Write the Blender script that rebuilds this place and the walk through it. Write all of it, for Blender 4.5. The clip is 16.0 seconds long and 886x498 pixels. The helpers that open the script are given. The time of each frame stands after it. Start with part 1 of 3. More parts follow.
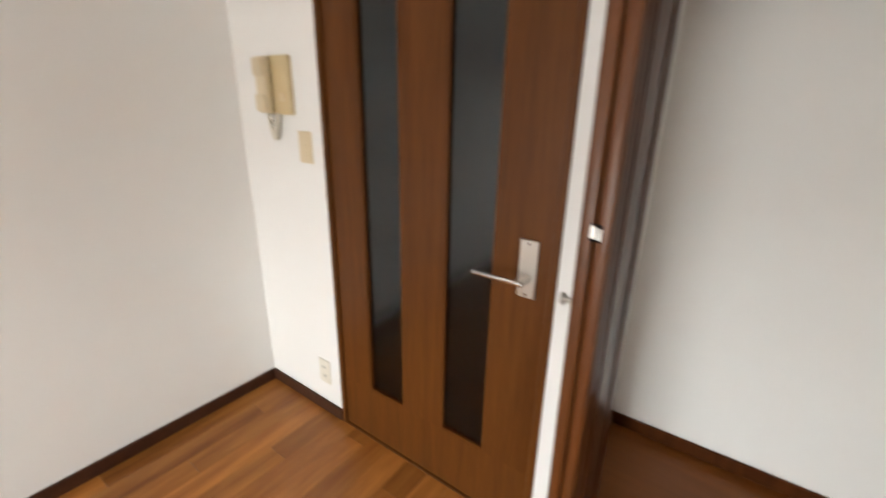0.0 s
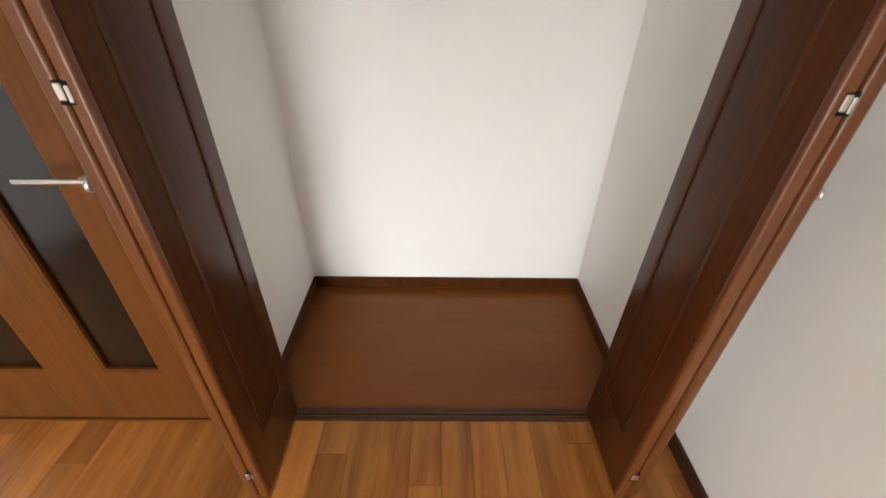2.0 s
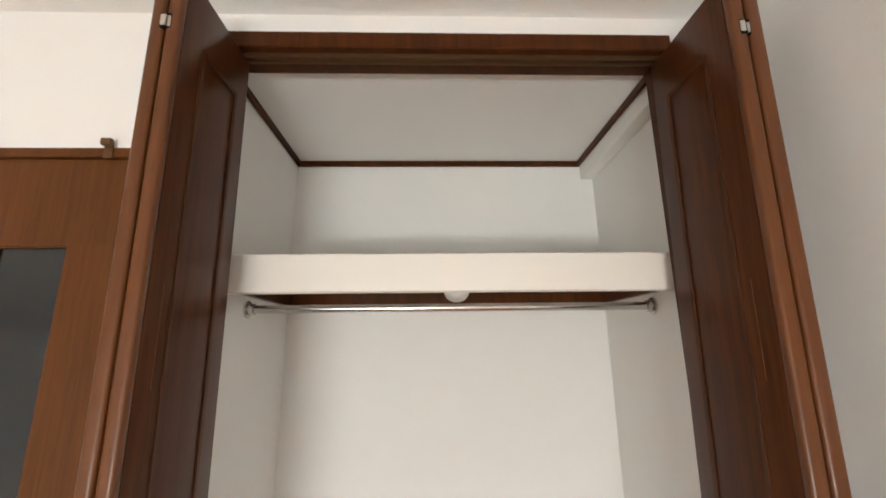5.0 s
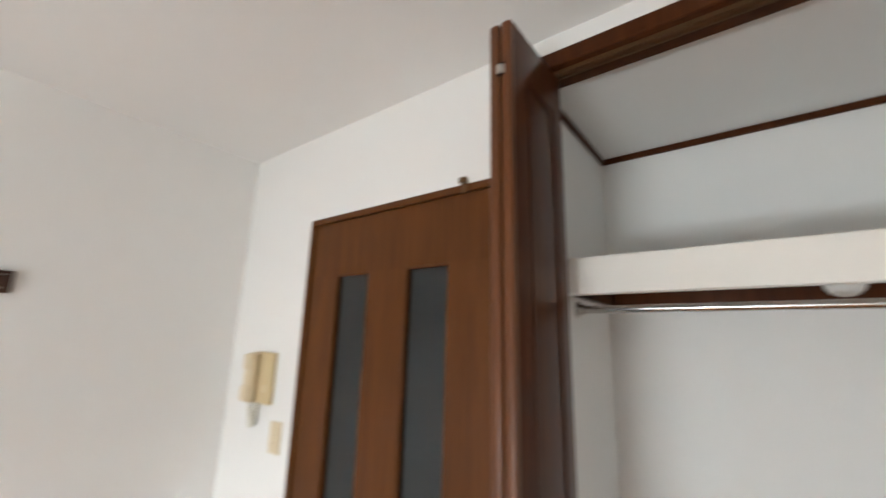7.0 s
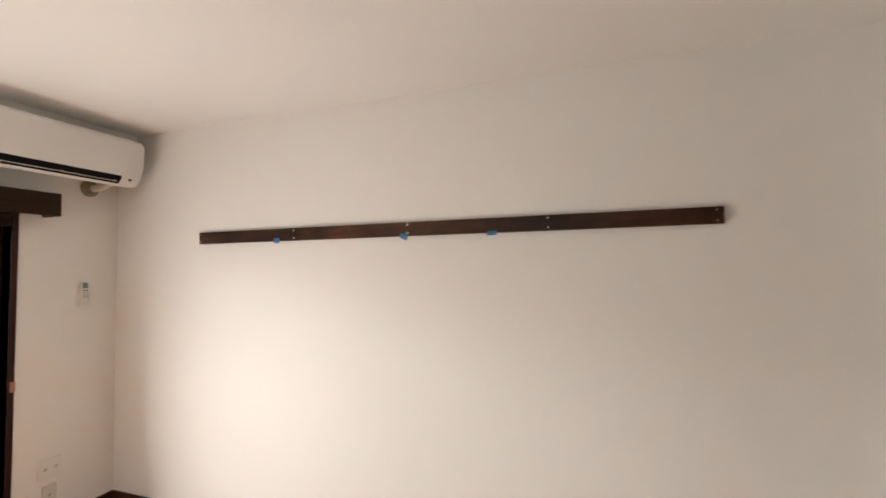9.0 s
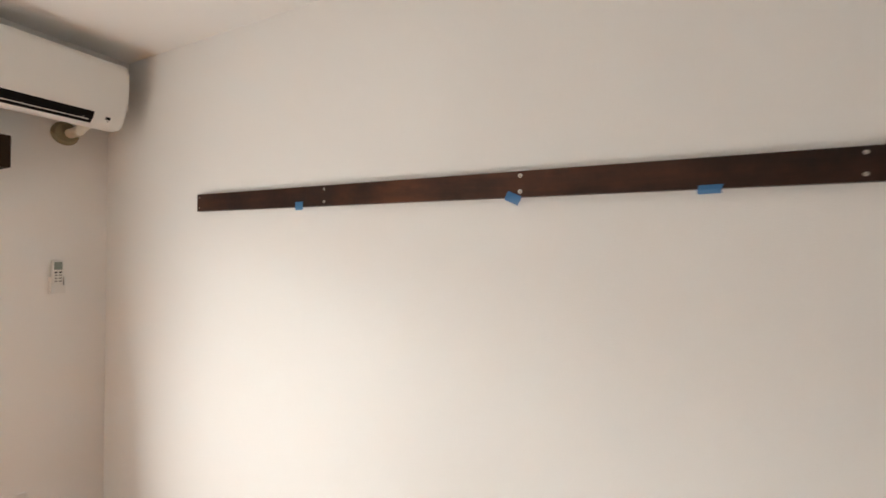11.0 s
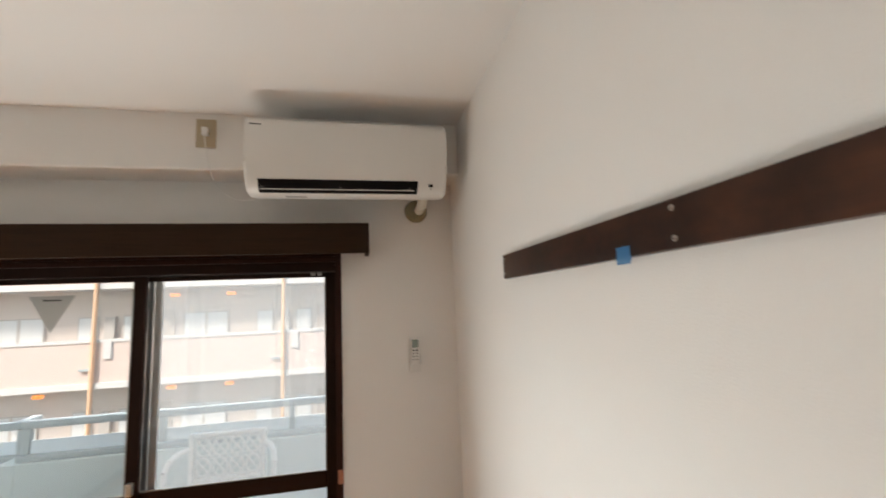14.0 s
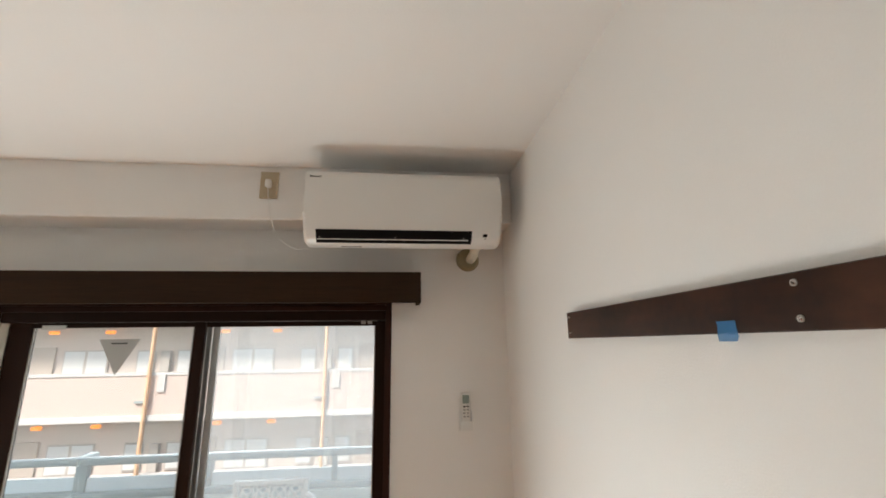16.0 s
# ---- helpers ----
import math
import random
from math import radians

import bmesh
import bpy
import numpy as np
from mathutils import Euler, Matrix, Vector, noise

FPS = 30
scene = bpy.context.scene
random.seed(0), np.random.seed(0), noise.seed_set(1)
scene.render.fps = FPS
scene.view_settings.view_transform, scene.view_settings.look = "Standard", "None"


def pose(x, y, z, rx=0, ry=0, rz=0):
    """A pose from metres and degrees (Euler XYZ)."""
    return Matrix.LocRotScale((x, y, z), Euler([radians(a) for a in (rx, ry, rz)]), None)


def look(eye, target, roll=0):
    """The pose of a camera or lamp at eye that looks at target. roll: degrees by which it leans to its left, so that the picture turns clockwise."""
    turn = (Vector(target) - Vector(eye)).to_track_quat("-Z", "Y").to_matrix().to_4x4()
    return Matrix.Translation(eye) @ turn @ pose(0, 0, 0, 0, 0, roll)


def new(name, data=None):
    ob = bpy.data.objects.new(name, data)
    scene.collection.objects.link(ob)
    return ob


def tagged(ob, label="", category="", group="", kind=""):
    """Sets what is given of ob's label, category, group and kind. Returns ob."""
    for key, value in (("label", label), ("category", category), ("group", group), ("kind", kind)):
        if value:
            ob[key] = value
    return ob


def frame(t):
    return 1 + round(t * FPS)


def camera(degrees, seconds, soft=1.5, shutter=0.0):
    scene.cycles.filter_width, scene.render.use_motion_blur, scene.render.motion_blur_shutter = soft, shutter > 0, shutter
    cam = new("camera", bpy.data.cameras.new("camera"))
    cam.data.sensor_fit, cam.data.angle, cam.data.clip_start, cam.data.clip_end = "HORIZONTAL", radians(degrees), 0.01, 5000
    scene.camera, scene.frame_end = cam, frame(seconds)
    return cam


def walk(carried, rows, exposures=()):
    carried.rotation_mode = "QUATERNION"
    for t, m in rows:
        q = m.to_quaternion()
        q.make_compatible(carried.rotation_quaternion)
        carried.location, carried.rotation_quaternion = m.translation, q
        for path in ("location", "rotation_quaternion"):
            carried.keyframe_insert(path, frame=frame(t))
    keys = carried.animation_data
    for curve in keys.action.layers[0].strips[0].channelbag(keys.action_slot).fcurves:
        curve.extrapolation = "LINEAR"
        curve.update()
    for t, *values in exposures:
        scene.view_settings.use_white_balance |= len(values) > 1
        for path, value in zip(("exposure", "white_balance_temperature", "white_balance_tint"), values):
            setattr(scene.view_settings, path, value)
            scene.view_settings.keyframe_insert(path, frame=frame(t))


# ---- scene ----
cam = camera(93.7, 16.0, soft=1.6, shutter=0.4)
PATH = [
    (0, (1.771, -0.991, 1.362), (0.67, 0.545, 0.708), 1.1),
    (0.2, (1.837, -0.975, 1.348), (0.908, 0.631, 0.602), 0.8),
    (0.5, (1.96, -0.946, 1.333), (1.251, 0.717, 0.478), 0.7),
    (0.6, (1.99, -0.931, 1.326), (1.357, 0.749, 0.445), 0.7),
    (1, (2.061, -0.878, 1.31), (1.729, 0.815, 0.299), 1.1),
    (1.5, (2.083, -0.854, 1.308), (1.985, 0.819, 0.216), 1.0),
    (2, (2.098, -0.863, 1.304), (2.126, 0.795, 0.185), 1.1),
    (2.5, (2.119, -0.875, 1.305), (2.17, 0.832, 0.264), 0.6),
    (3, (2.118, -0.877, 1.375), (2.148, 0.983, 0.641), 0.8),
    (3.5, (2.148, -0.915, 1.474), (2.141, 1.048, 1.093), 0.1),
    (4, (2.111, -0.94, 1.548), (2.165, 1.059, 1.51), -0.5),
    (4.2, (2.096, -0.935, 1.555), (2.173, 1.06, 1.68), -0.5),
    (6.3, (2.068, -0.991, 1.637), (1.821, 0.914, 2.192), -0.8),
    (6.5, (2.055, -0.992, 1.638), (1.572, 0.88, 2.148), -0.0),
    (6.6, (2.025, -0.994, 1.612), (1.416, 0.84, 2.126), 0.3),
    (7, (1.987, -0.997, 1.585), (0.795, 0.547, 2.024), 1.8),
    (7.5, (2.044, -0.968, 1.587), (0.272, -0.099, 1.912), 2.1),
    (7.8, (2.071, -1.02, 1.582), (0.134, -0.593, 1.833), 1.5),
    (8, (2.092, -1.024, 1.598), (0.104, -0.907, 1.786), 0.9),
    (8.4, (2.104, -1.121, 1.584), (0.135, -1.448, 1.712), -0.5),
    (8.5, (2.071, -1.126, 1.589), (0.119, -1.544, 1.698), -0.7),
    (9, (2.014, -1.341, 1.538), (0.119, -1.975, 1.622), -0.8),
    (11.3, (0.991, -1.932, 1.557), (-0.769, -2.882, 1.551), 0.8),
    (11.5, (0.894, -1.975, 1.562), (-0.837, -2.978, 1.556), 0.7),
    (12, (0.712, -2.103, 1.553), (-0.885, -3.307, 1.547), 0.2),
    (12.5, (0.577, -2.25, 1.567), (-0.808, -3.693, 1.577), -0.6),
    (13, (0.423, -2.356, 1.584), (-0.622, -4.06, 1.642), -1.9),
    (13.5, (0.404, -2.386, 1.612), (-0.306, -4.25, 1.753), -2.3),
    (14, (0.466, -2.408, 1.639), (0.059, -4.35, 1.888), -2.4),
    (14.5, (0.491, -2.43, 1.667), (0.295, -4.388, 2.021), -1.8),
    (15, (0.489, -2.434, 1.69), (0.386, -4.382, 2.129), -1.2),
    (15.5, (0.505, -2.432, 1.697), (0.39, -4.372, 2.17), -0.8),
    (16, (0.512, -2.451, 1.691), (0.297, -4.389, 2.134), -0.8),
]
walk(cam, [(t, look(e, g, r)) for t, e, g, r in PATH], exposures=[(0.0, 1.38, 7130, 12), (0.6, 1.45, 7180, 13), (1.5, 1.85, 7180, 13), (3.0, 1.8, 7080, 11), (4.2, 1.85, 7280, 11), (6.3, 1.72, 6780, 11), (7.5, 1.4, 6480, 7), (8.3, 1.24, 7280, 13), (9.0, 0.97, 7630, 15), (11.3, 0.98, 7130, 12), (12.5, 0.94, 6580, 10), (13.3, 0.73, 7080, 10), (14.5, 0.70, 7180, 10), (16.0, 0.74, 7080, 9)])

S_Y = -4.40   # window wall

# ---- world and light ----
world = bpy.data.worlds.new("sky")
scene.world = world
world.use_nodes = True
wn = world.node_tree
sky = wn.nodes.new("ShaderNodeTexSky")
sky.sky_type = 'NISHITA'
sky.sun_disc = False
sky.sun_elevation, sky.sun_rotation = radians(38), radians(60)
wn.links.new(sky.outputs[0], wn.nodes["Background"].inputs[0])
wn.nodes["Background"].inputs[1].default_value = 0.15

sun = new("sun", bpy.data.lights.new("sun", 'SUN'))
sun.data.energy, sun.data.angle, sun.data.color = 2.8, radians(12), (1.0, 0.97, 0.93)
sun.matrix_basis = look((8, 6, 12), (0, -4, 0))

# added area lamp above the street, stands in for sky light reaching the window
skylight = new("sky_fill_lamp", bpy.data.lights.new("sky_fill_lamp", 'AREA'))
skylight.data.shape, skylight.data.size, skylight.data.size_y = 'RECTANGLE', 10.5, 1.9
skylight.data.energy, skylight.data.color = 750, (0.82, 0.935, 1.0)
skylight.matrix_basis = look((3.1, -14.6, 4.05), (1.6, -3.0, 1.3))

# added area lamp in front of the frosted lower panes, stands in for their daylight
glow = new("window_daylight_fill", bpy.data.lights.new("window_daylight_fill", 'AREA'))
glow.data.shape, glow.data.size, glow.data.size_y = 'RECTANGLE', 1.10, 0.52
glow.data.energy, glow.data.color = 27, (0.86, 0.95, 1.0)
glow.matrix_basis = look((1.58, S_Y + 0.016, 0.40), (2.30, 0.0, 0.90))


# ---- materials ----
def mat(name, color=(0.5, 0.5, 0.5), rough=0.5, metal=0.0):
    m = bpy.data.materials.new(name)
    m.use_nodes = True
    b = m.node_tree.nodes["Principled BSDF"]
    b.inputs["Base Color"].default_value = (*color, 1)
    b.inputs["Roughness"].default_value = rough
    b.inputs["Metallic"].default_value = metal
    return m


def add(m, kind, **values):
    n = m.node_tree.nodes.new(kind)
    for k, v in values.items():
        n.inputs[k].default_value = v
    return n


def mapped(m, scale):
    co = add(m, "ShaderNodeTexCoord")
    mp = add(m, "ShaderNodeMapping", Scale=scale)
    m.node_tree.links.new(co.outputs["Object"], mp.inputs["Vector"])
    return mp.outputs[0]


def surface(name, color, rough=0.6, vary=0.06, big=2.0, fine=220.0, bump=0.08, metal=0.0):
    """Painted, papered or cast surface: broad stains, fine grain and relief."""
    m = mat(name, color, rough, metal)
    t, b = m.node_tree, m.node_tree.nodes["Principled BSDF"]
    v = mapped(m, (1, 1, 1))
    n1 = add(m, "ShaderNodeTexNoise", Scale=big, Detail=4.0)
    n2 = add(m, "ShaderNodeTexNoise", Scale=fine, Detail=3.0)
    for n in (n1, n2):
        t.links.new(v, n.inputs["Vector"])
    mix = t.nodes.new("ShaderNodeMath")
    mix.operation = 'ADD'
    t.links.new(n1.outputs[0], mix.inputs[0])
    t.links.new(n2.outputs[0], mix.inputs[1])
    r = add(m, "ShaderNodeValToRGB")
    lo = [max(0, c * (1 - vary)) for c in color]
    hi = [min(1, c * (1 + vary)) for c in color]
    r.color_ramp.elements[0].color, r.color_ramp.elements[1].color = (*lo, 1), (*hi, 1)
    half = t.nodes.new("ShaderNodeMath")
    half.operation = 'MULTIPLY'
    half.inputs[1].default_value = 0.5
    t.links.new(mix.outputs[0], half.inputs[0])
    t.links.new(half.outputs[0], r.inputs[0])
    t.links.new(r.outputs[0], b.inputs["Base Color"])
    if bump:
        bp = add(m, "ShaderNodeBump", Strength=bump, Distance=0.002)
        t.links.new(n2.outputs[0], bp.inputs["Height"])
        t.links.new(bp.outputs[0], b.inputs["Normal"])
    return m


def wood(name, light, dark, grain=(18, 18, 1.2), rough=0.35, random_shift=0.0, fleck=0.5, coat=0.0, spec=0.3):
    """Grained wood; grain: noise scale along x, y, z, smallest along the fibre."""
    m = mat(name, light, rough)
    t, b = m.node_tree, m.node_tree.nodes["Principled BSDF"]
    co = add(m, "ShaderNodeTexCoord")
    mp = add(m, "ShaderNodeMapping", Scale=grain)
    t.links.new(co.outputs["Object"], mp.inputs["Vector"])
    info = add(m, "ShaderNodeObjectInfo")
    off = t.nodes.new("ShaderNodeVectorMath")
    off.operation = 'SCALE'
    off.inputs[0].default_value = (37, 53, 71)
    t.links.new(info.outputs["Random"], off.inputs["Scale"])
    sm = t.nodes.new("ShaderNodeVectorMath")
    t.links.new(mp.outputs[0], sm.inputs[0])
    t.links.new(off.outputs[0], sm.inputs[1])
    n1 = add(m, "ShaderNodeTexNoise", Scale=1.0, Detail=6.0, Roughness=0.65, Distortion=0.6)
    n2 = add(m, "ShaderNodeTexNoise", Scale=6.0, Detail=4.0)
    for n in (n1, n2):
        t.links.new(sm.outputs[0], n.inputs["Vector"])
    mixf = add(m, "ShaderNodeMath")
    mixf.operation = 'MULTIPLY_ADD'
    mixf.inputs[1].default_value = fleck
    t.links.new(n2.outputs[0], mixf.inputs[0])
    t.links.new(n1.outputs[0], mixf.inputs[2])
    r = add(m, "ShaderNodeValToRGB")
    r.color_ramp.elements[0].position, r.color_ramp.elements[1].position = 0.45, 1.0
    r.color_ramp.elements[0].color, r.color_ramp.elements[1].color = (*dark, 1), (*light, 1)
    t.links.new(mixf.outputs[0], r.inputs[0])
    out = r.outputs[0]
    if random_shift:
        hsv = add(m, "ShaderNodeHueSaturation")
        mr = add(m, "ShaderNodeMapRange")
        mr.inputs["To Min"].default_value, mr.inputs["To Max"].default_value = 1 - random_shift, 1 + random_shift
        t.links.new(info.outputs["Random"], mr.inputs["Value"])
        t.links.new(mr.outputs[0], hsv.inputs["Value"])
        t.links.new(out, hsv.inputs["Color"])
        out = hsv.outputs[0]
    t.links.new(out, b.inputs["Base Color"])
    bp = add(m, "ShaderNodeBump", Strength=0.1, Distance=0.001)
    t.links.new(n2.outputs[0], bp.inputs["Height"])
    t.links.new(bp.outputs[0], b.inputs["Normal"])
    rr = add(m, "ShaderNodeMapRange")
    rr.inputs["To Min"].default_value, rr.inputs["To Max"].default_value = rough * 0.8, rough * 1.25
    t.links.new(n1.outputs[0], rr.inputs["Value"])
    t.links.new(rr.outputs[0], b.inputs["Roughness"])
    b.inputs["Specular IOR Level"].default_value = spec
    b.inputs["Coat Weight"].default_value = coat
    b.inputs["Coat Roughness"].default_value = 0.2
    return m


def glass(name, rough=0.0, color=(1, 1, 1)):
    m = mat(name, color, rough)
    b = m.node_tree.nodes["Principled BSDF"]
    b.inputs["Transmission Weight"].default_value = 1.0
    b.inputs["IOR"].default_value = 1.45
    return m


def glowing(name, color, strength):
    m = mat(name, color, 0.5)
    b = m.node_tree.nodes["Principled BSDF"]
    b.inputs["Emission Color"].default_value = (*color, 1)
    b.inputs["Emission Strength"].default_value = strength
    return m


PAPER = surface("white_wallpaper", (0.86, 0.845, 0.82), 0.8, 0.025, 1.3, 260, 0.25)
CEIL = surface("ceiling_wallpaper", (0.86, 0.85, 0.83), 0.85, 0.025, 1.1, 200, 0.3)
CLOSET_PAPER = surface("closet_wallpaper", (0.86, 0.845, 0.82), 0.8, 0.02, 1.5, 260, 0.2)
FLOORWOOD = wood("honey_oak_flooring", (0.62, 0.255, 0.062), (0.23, 0.072, 0.015), (10, 0.9, 10), 0.32, 0.22, 0.28, 0.08)
JOINT = surface("dark_floor_joint", (0.05, 0.022, 0.010), 0.6)
DOORWOOD = wood("brown_door_veneer", (0.150, 0.050, 0.010), (0.078, 0.024, 0.005), (26, 26, 1.6), 0.36, 0.0, 0.4, 0.04, 0.2)


def blotch(m, scale, low, high):
    """Worn and darker patches over a wood, larger than its grain."""
    t, b = m.node_tree, m.node_tree.nodes["Principled BSDF"]
    src = b.inputs["Base Color"].links[0].from_socket
    co = add(m, "ShaderNodeTexCoord")
    n = add(m, "ShaderNodeTexNoise", Scale=scale, Detail=5.0, Roughness=0.7)
    t.links.new(co.outputs["Object"], n.inputs["Vector"])
    mr = add(m, "ShaderNodeMapRange")
    mr.inputs["From Min"].default_value, mr.inputs["From Max"].default_value = 0.36, 0.66
    mr.inputs["To Min"].default_value, mr.inputs["To Max"].default_value = low, high
    t.links.new(n.outputs[0], mr.inputs["Value"])
    hsv = add(m, "ShaderNodeHueSaturation")
    t.links.new(mr.outputs[0], hsv.inputs["Value"])
    t.links.new(src, hsv.inputs["Color"])
    t.links.new(hsv.outputs[0], b.inputs["Base Color"])


FOLDWOOD = wood("red_brown_veneer", (0.105, 0.031, 0.008), (0.044, 0.012, 0.004), (26, 26, 1.4), 0.30, 0.0, 0.4, 0.02, 0.13)
# door edges: lighter than the faces, window light put into the colour
LITEDGEWOOD = wood("window_lit_edge_veneer", (0.150, 0.047, 0.011), (0.092, 0.028, 0.007), (26, 26, 1.4), 0.36, 0.0, 0.4, 0.10, 0.35)
TRIMWOOD = wood("dark_brown_trim", (0.085, 0.030, 0.014), (0.035, 0.012, 0.007), (20, 20, 20), 0.42, 0.0, 0.4, 0.1)
PLANKWOOD = wood("dark_stained_rail_wood", (0.085, 0.028, 0.012), (0.020, 0.008, 0.005), (9, 1.3, 9), 0.34, 0.0, 0.35, 0.10)
blotch(PLANKWOOD, 2.6, 0.35, 1.75)
BOXWOOD = wood("dark_curtain_box_wood", (0.040, 0.020, 0.009), (0.022, 0.010, 0.005), (1.6, 26, 26), 0.5, 0.0, 0.5, 0.0, 0.12)
CASEWOOD = wood("dark_brown_casing_wood", (0.046, 0.016, 0.010), (0.026, 0.009, 0.006), (26, 26, 1.6), 0.5, 0.0, 0.4, 0.0, 0.15)
CLOSETFLOOR = wood("red_brown_closet_board", (0.25, 0.080, 0.017), (0.165, 0.050, 0.011), (0.8, 7, 7), 0.30, 0.0, 0.2, 0.05, 0.2)
SASHBROWN = surface("dark_bronze_aluminium", (0.022, 0.009, 0.006), 0.5, 0.15, 4, 300, 0.05)
SASHBROWN.node_tree.nodes["Principled BSDF"].inputs["Specular IOR Level"].default_value = 0.12
ALUMINIUM = surface("anodised_aluminium", (0.55, 0.54, 0.52), 0.35, 0.06, 5, 250, 0.05, 0.8)
CHROME = mat("polished_chrome", (0.62, 0.61, 0.59), 0.22, 1.0)
BRONZE = surface("dull_bronze_metal", (0.16, 0.085, 0.04), 0.35, 0.1, 8, 300, 0.04, 0.7)
SATIN = surface("satin_silver_metal", (0.62, 0.60, 0.56), 0.32, 0.05, 8, 400, 0.04, 0.9)
IVORY = surface("ivory_plastic", (0.66, 0.52, 0.30), 0.45, 0.05, 6, 300, 0.03)
LIGHTIVORY = surface("light_ivory_plastic", (0.72, 0.60, 0.41), 0.45, 0.05, 6, 300, 0.03)
PULLORANGE = surface("faded_orange_plastic", (0.42, 0.17, 0.10), 0.5, 0.05, 6, 300, 0.03)
PALEPANEL = surface("pale_blue_panel_paint", (0.74, 0.82, 0.88), 0.6, 0.05, 3, 90, 0.1)
PALEIVORY = surface("pale_ivory_plastic", (0.76, 0.72, 0.62), 0.45, 0.04, 6, 300, 0.03)
ACRYLIC = surface("milky_acrylic", (0.66, 0.64, 0.58), 0.35, 0.02, 3, 300, 0.0)
BEIGEPLATE = surface("beige_plastic", (0.46, 0.38, 0.26), 0.5, 0.05, 6, 300, 0.03)
ACWHITE = surface("white_appliance_plastic", (0.82, 0.81, 0.78), 0.28, 0.015, 3, 300, 0.02)
WHITEPLASTIC = surface("white_plastic", (0.80, 0.79, 0.76), 0.4, 0.03, 4, 300, 0.03)
GREYPLASTIC = surface("grey_plastic", (0.36, 0.35, 0.33), 0.5, 0.05, 6, 300, 0.03)
# black plastic parts, and the shade inside slots and recesses
BLACK = surface("black_plastic_and_shade", (0.006, 0.004, 0.004), 0.8, 0.2, 6, 300, 0.03)
BLACK.node_tree.nodes["Principled BSDF"].inputs["Specular IOR Level"].default_value = 0.15
LCD = mat("grey_lcd", (0.24, 0.29, 0.26), 0.2)
PUTTY = surface("grey_green_putty", (0.30, 0.265, 0.165), 0.8, 0.12, 30, 200, 0.2)
BLUETAPE = surface("blue_masking_tape", (0.07, 0.30, 0.62), 0.6, 0.08, 40, 400, 0.1)
_t = BLUETAPE.node_tree
_mx, _tr = _t.nodes.new("ShaderNodeMixShader"), _t.nodes.new("ShaderNodeBsdfTransparent")
_mx.inputs[0].default_value, _tr.inputs[0].default_value = 0.22, (0.75, 0.90, 1.0, 1)
_t.links.new(_t.nodes["Principled BSDF"].outputs[0], _mx.inputs[1])
_t.links.new(_tr.outputs[0], _mx.inputs[2])
_t.links.new(_mx.outputs[0], _t.nodes["Material Output"].inputs["Surface"])
SHELFWHITE = surface("cream_shelf_paint", (0.83, 0.79, 0.73), 0.5, 0.02, 2, 250, 0.05)
PANEGLASS = glass("veiled_window_glass")
# faint white translucency mixed in, stands in for glare over the view
_t = PANEGLASS.node_tree
_mx, _tl = _t.nodes.new("ShaderNodeMixShader"), _t.nodes.new("ShaderNodeBsdfTranslucent")
_mx.inputs[0].default_value, _tl.inputs[0].default_value = 0.012, (0.92, 0.95, 1.0, 1)
_t.links.new(_t.nodes["Principled BSDF"].outputs[0], _mx.inputs[1])
_t.links.new(_tl.outputs[0], _mx.inputs[2])
_t.links.new(_mx.outputs[0], _t.nodes["Material Output"].inputs["Surface"])
FROST = glass("frosted_glass", 0.45, (0.95, 0.98, 1.0))
DOORGLASS = glass("smoky_door_glass", 0.16, (0.62, 0.68, 0.72))
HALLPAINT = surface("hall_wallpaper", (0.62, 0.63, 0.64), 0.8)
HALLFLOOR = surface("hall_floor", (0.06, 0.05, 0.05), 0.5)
CONCRETE = surface("painted_parapet", (0.60, 0.66, 0.65), 0.8, 0.06, 1.2, 60, 0.3)
RAILPAINT = surface("grey_rail_paint", (0.42, 0.47, 0.48), 0.5, 0.1, 9, 90, 0.2)
BALCONYFLOOR = surface("balcony_screed", (0.42, 0.43, 0.42), 0.85, 0.1, 3, 60, 0.3)
PARAPETPINK = surface("pink_beige_render", (0.72, 0.58, 0.52), 0.85, 0.05, 0.5, 25, 0.3)
FACADE = surface("pale_brown_tile_render", (0.74, 0.67, 0.62), 0.85, 0.06, 0.5, 25, 0.3)
SLABWHITE = surface("white_slab_edge", (0.72, 0.70, 0.68), 0.8, 0.05, 0.5, 25, 0.2)
FARWINDOW = surface("pale_far_window", (0.78, 0.81, 0.82), 0.3, 0.05, 2, 25, 0.0)
FARDOOR = surface("pale_brown_far_door", (0.62, 0.55, 0.49), 0.6, 0.05, 2, 25, 0.0)
FARFRAME = surface("grey_far_frame", (0.58, 0.55, 0.52), 0.6, 0.05, 2, 25, 0.0)
# the downpipes' orange is warm light put into the base colour
LITPIPE = surface("orange_lit_downpipe", (0.86, 0.53, 0.32), 0.5, 0.1, 2, 25, 0.0)
LAMPGLOW = glowing("warm_corridor_lamp", (1.0, 0.33, 0.06), 0.6)
ASPHALT = surface("asphalt", (0.06, 0.06, 0.062), 0.9, 0.2, 1, 80, 0.4)
STICKER = surface("grey_sticker_back", (0.36, 0.34, 0.31), 0.6, 0.04, 20, 200, 0.0)
_t = STICKER.node_tree
_mx, _tl = _t.nodes.new("ShaderNodeMixShader"), _t.nodes.new("ShaderNodeBsdfTranslucent")
_mx.inputs[0].default_value, _tl.inputs[0].default_value = 0.10, (0.5, 0.48, 0.45, 1)
_t.links.new(_t.nodes["Principled BSDF"].outputs[0], _mx.inputs[1])
_t.links.new(_tl.outputs[0], _mx.inputs[2])
_t.links.new(_mx.outputs[0], _t.nodes["Material Output"].inputs["Surface"])


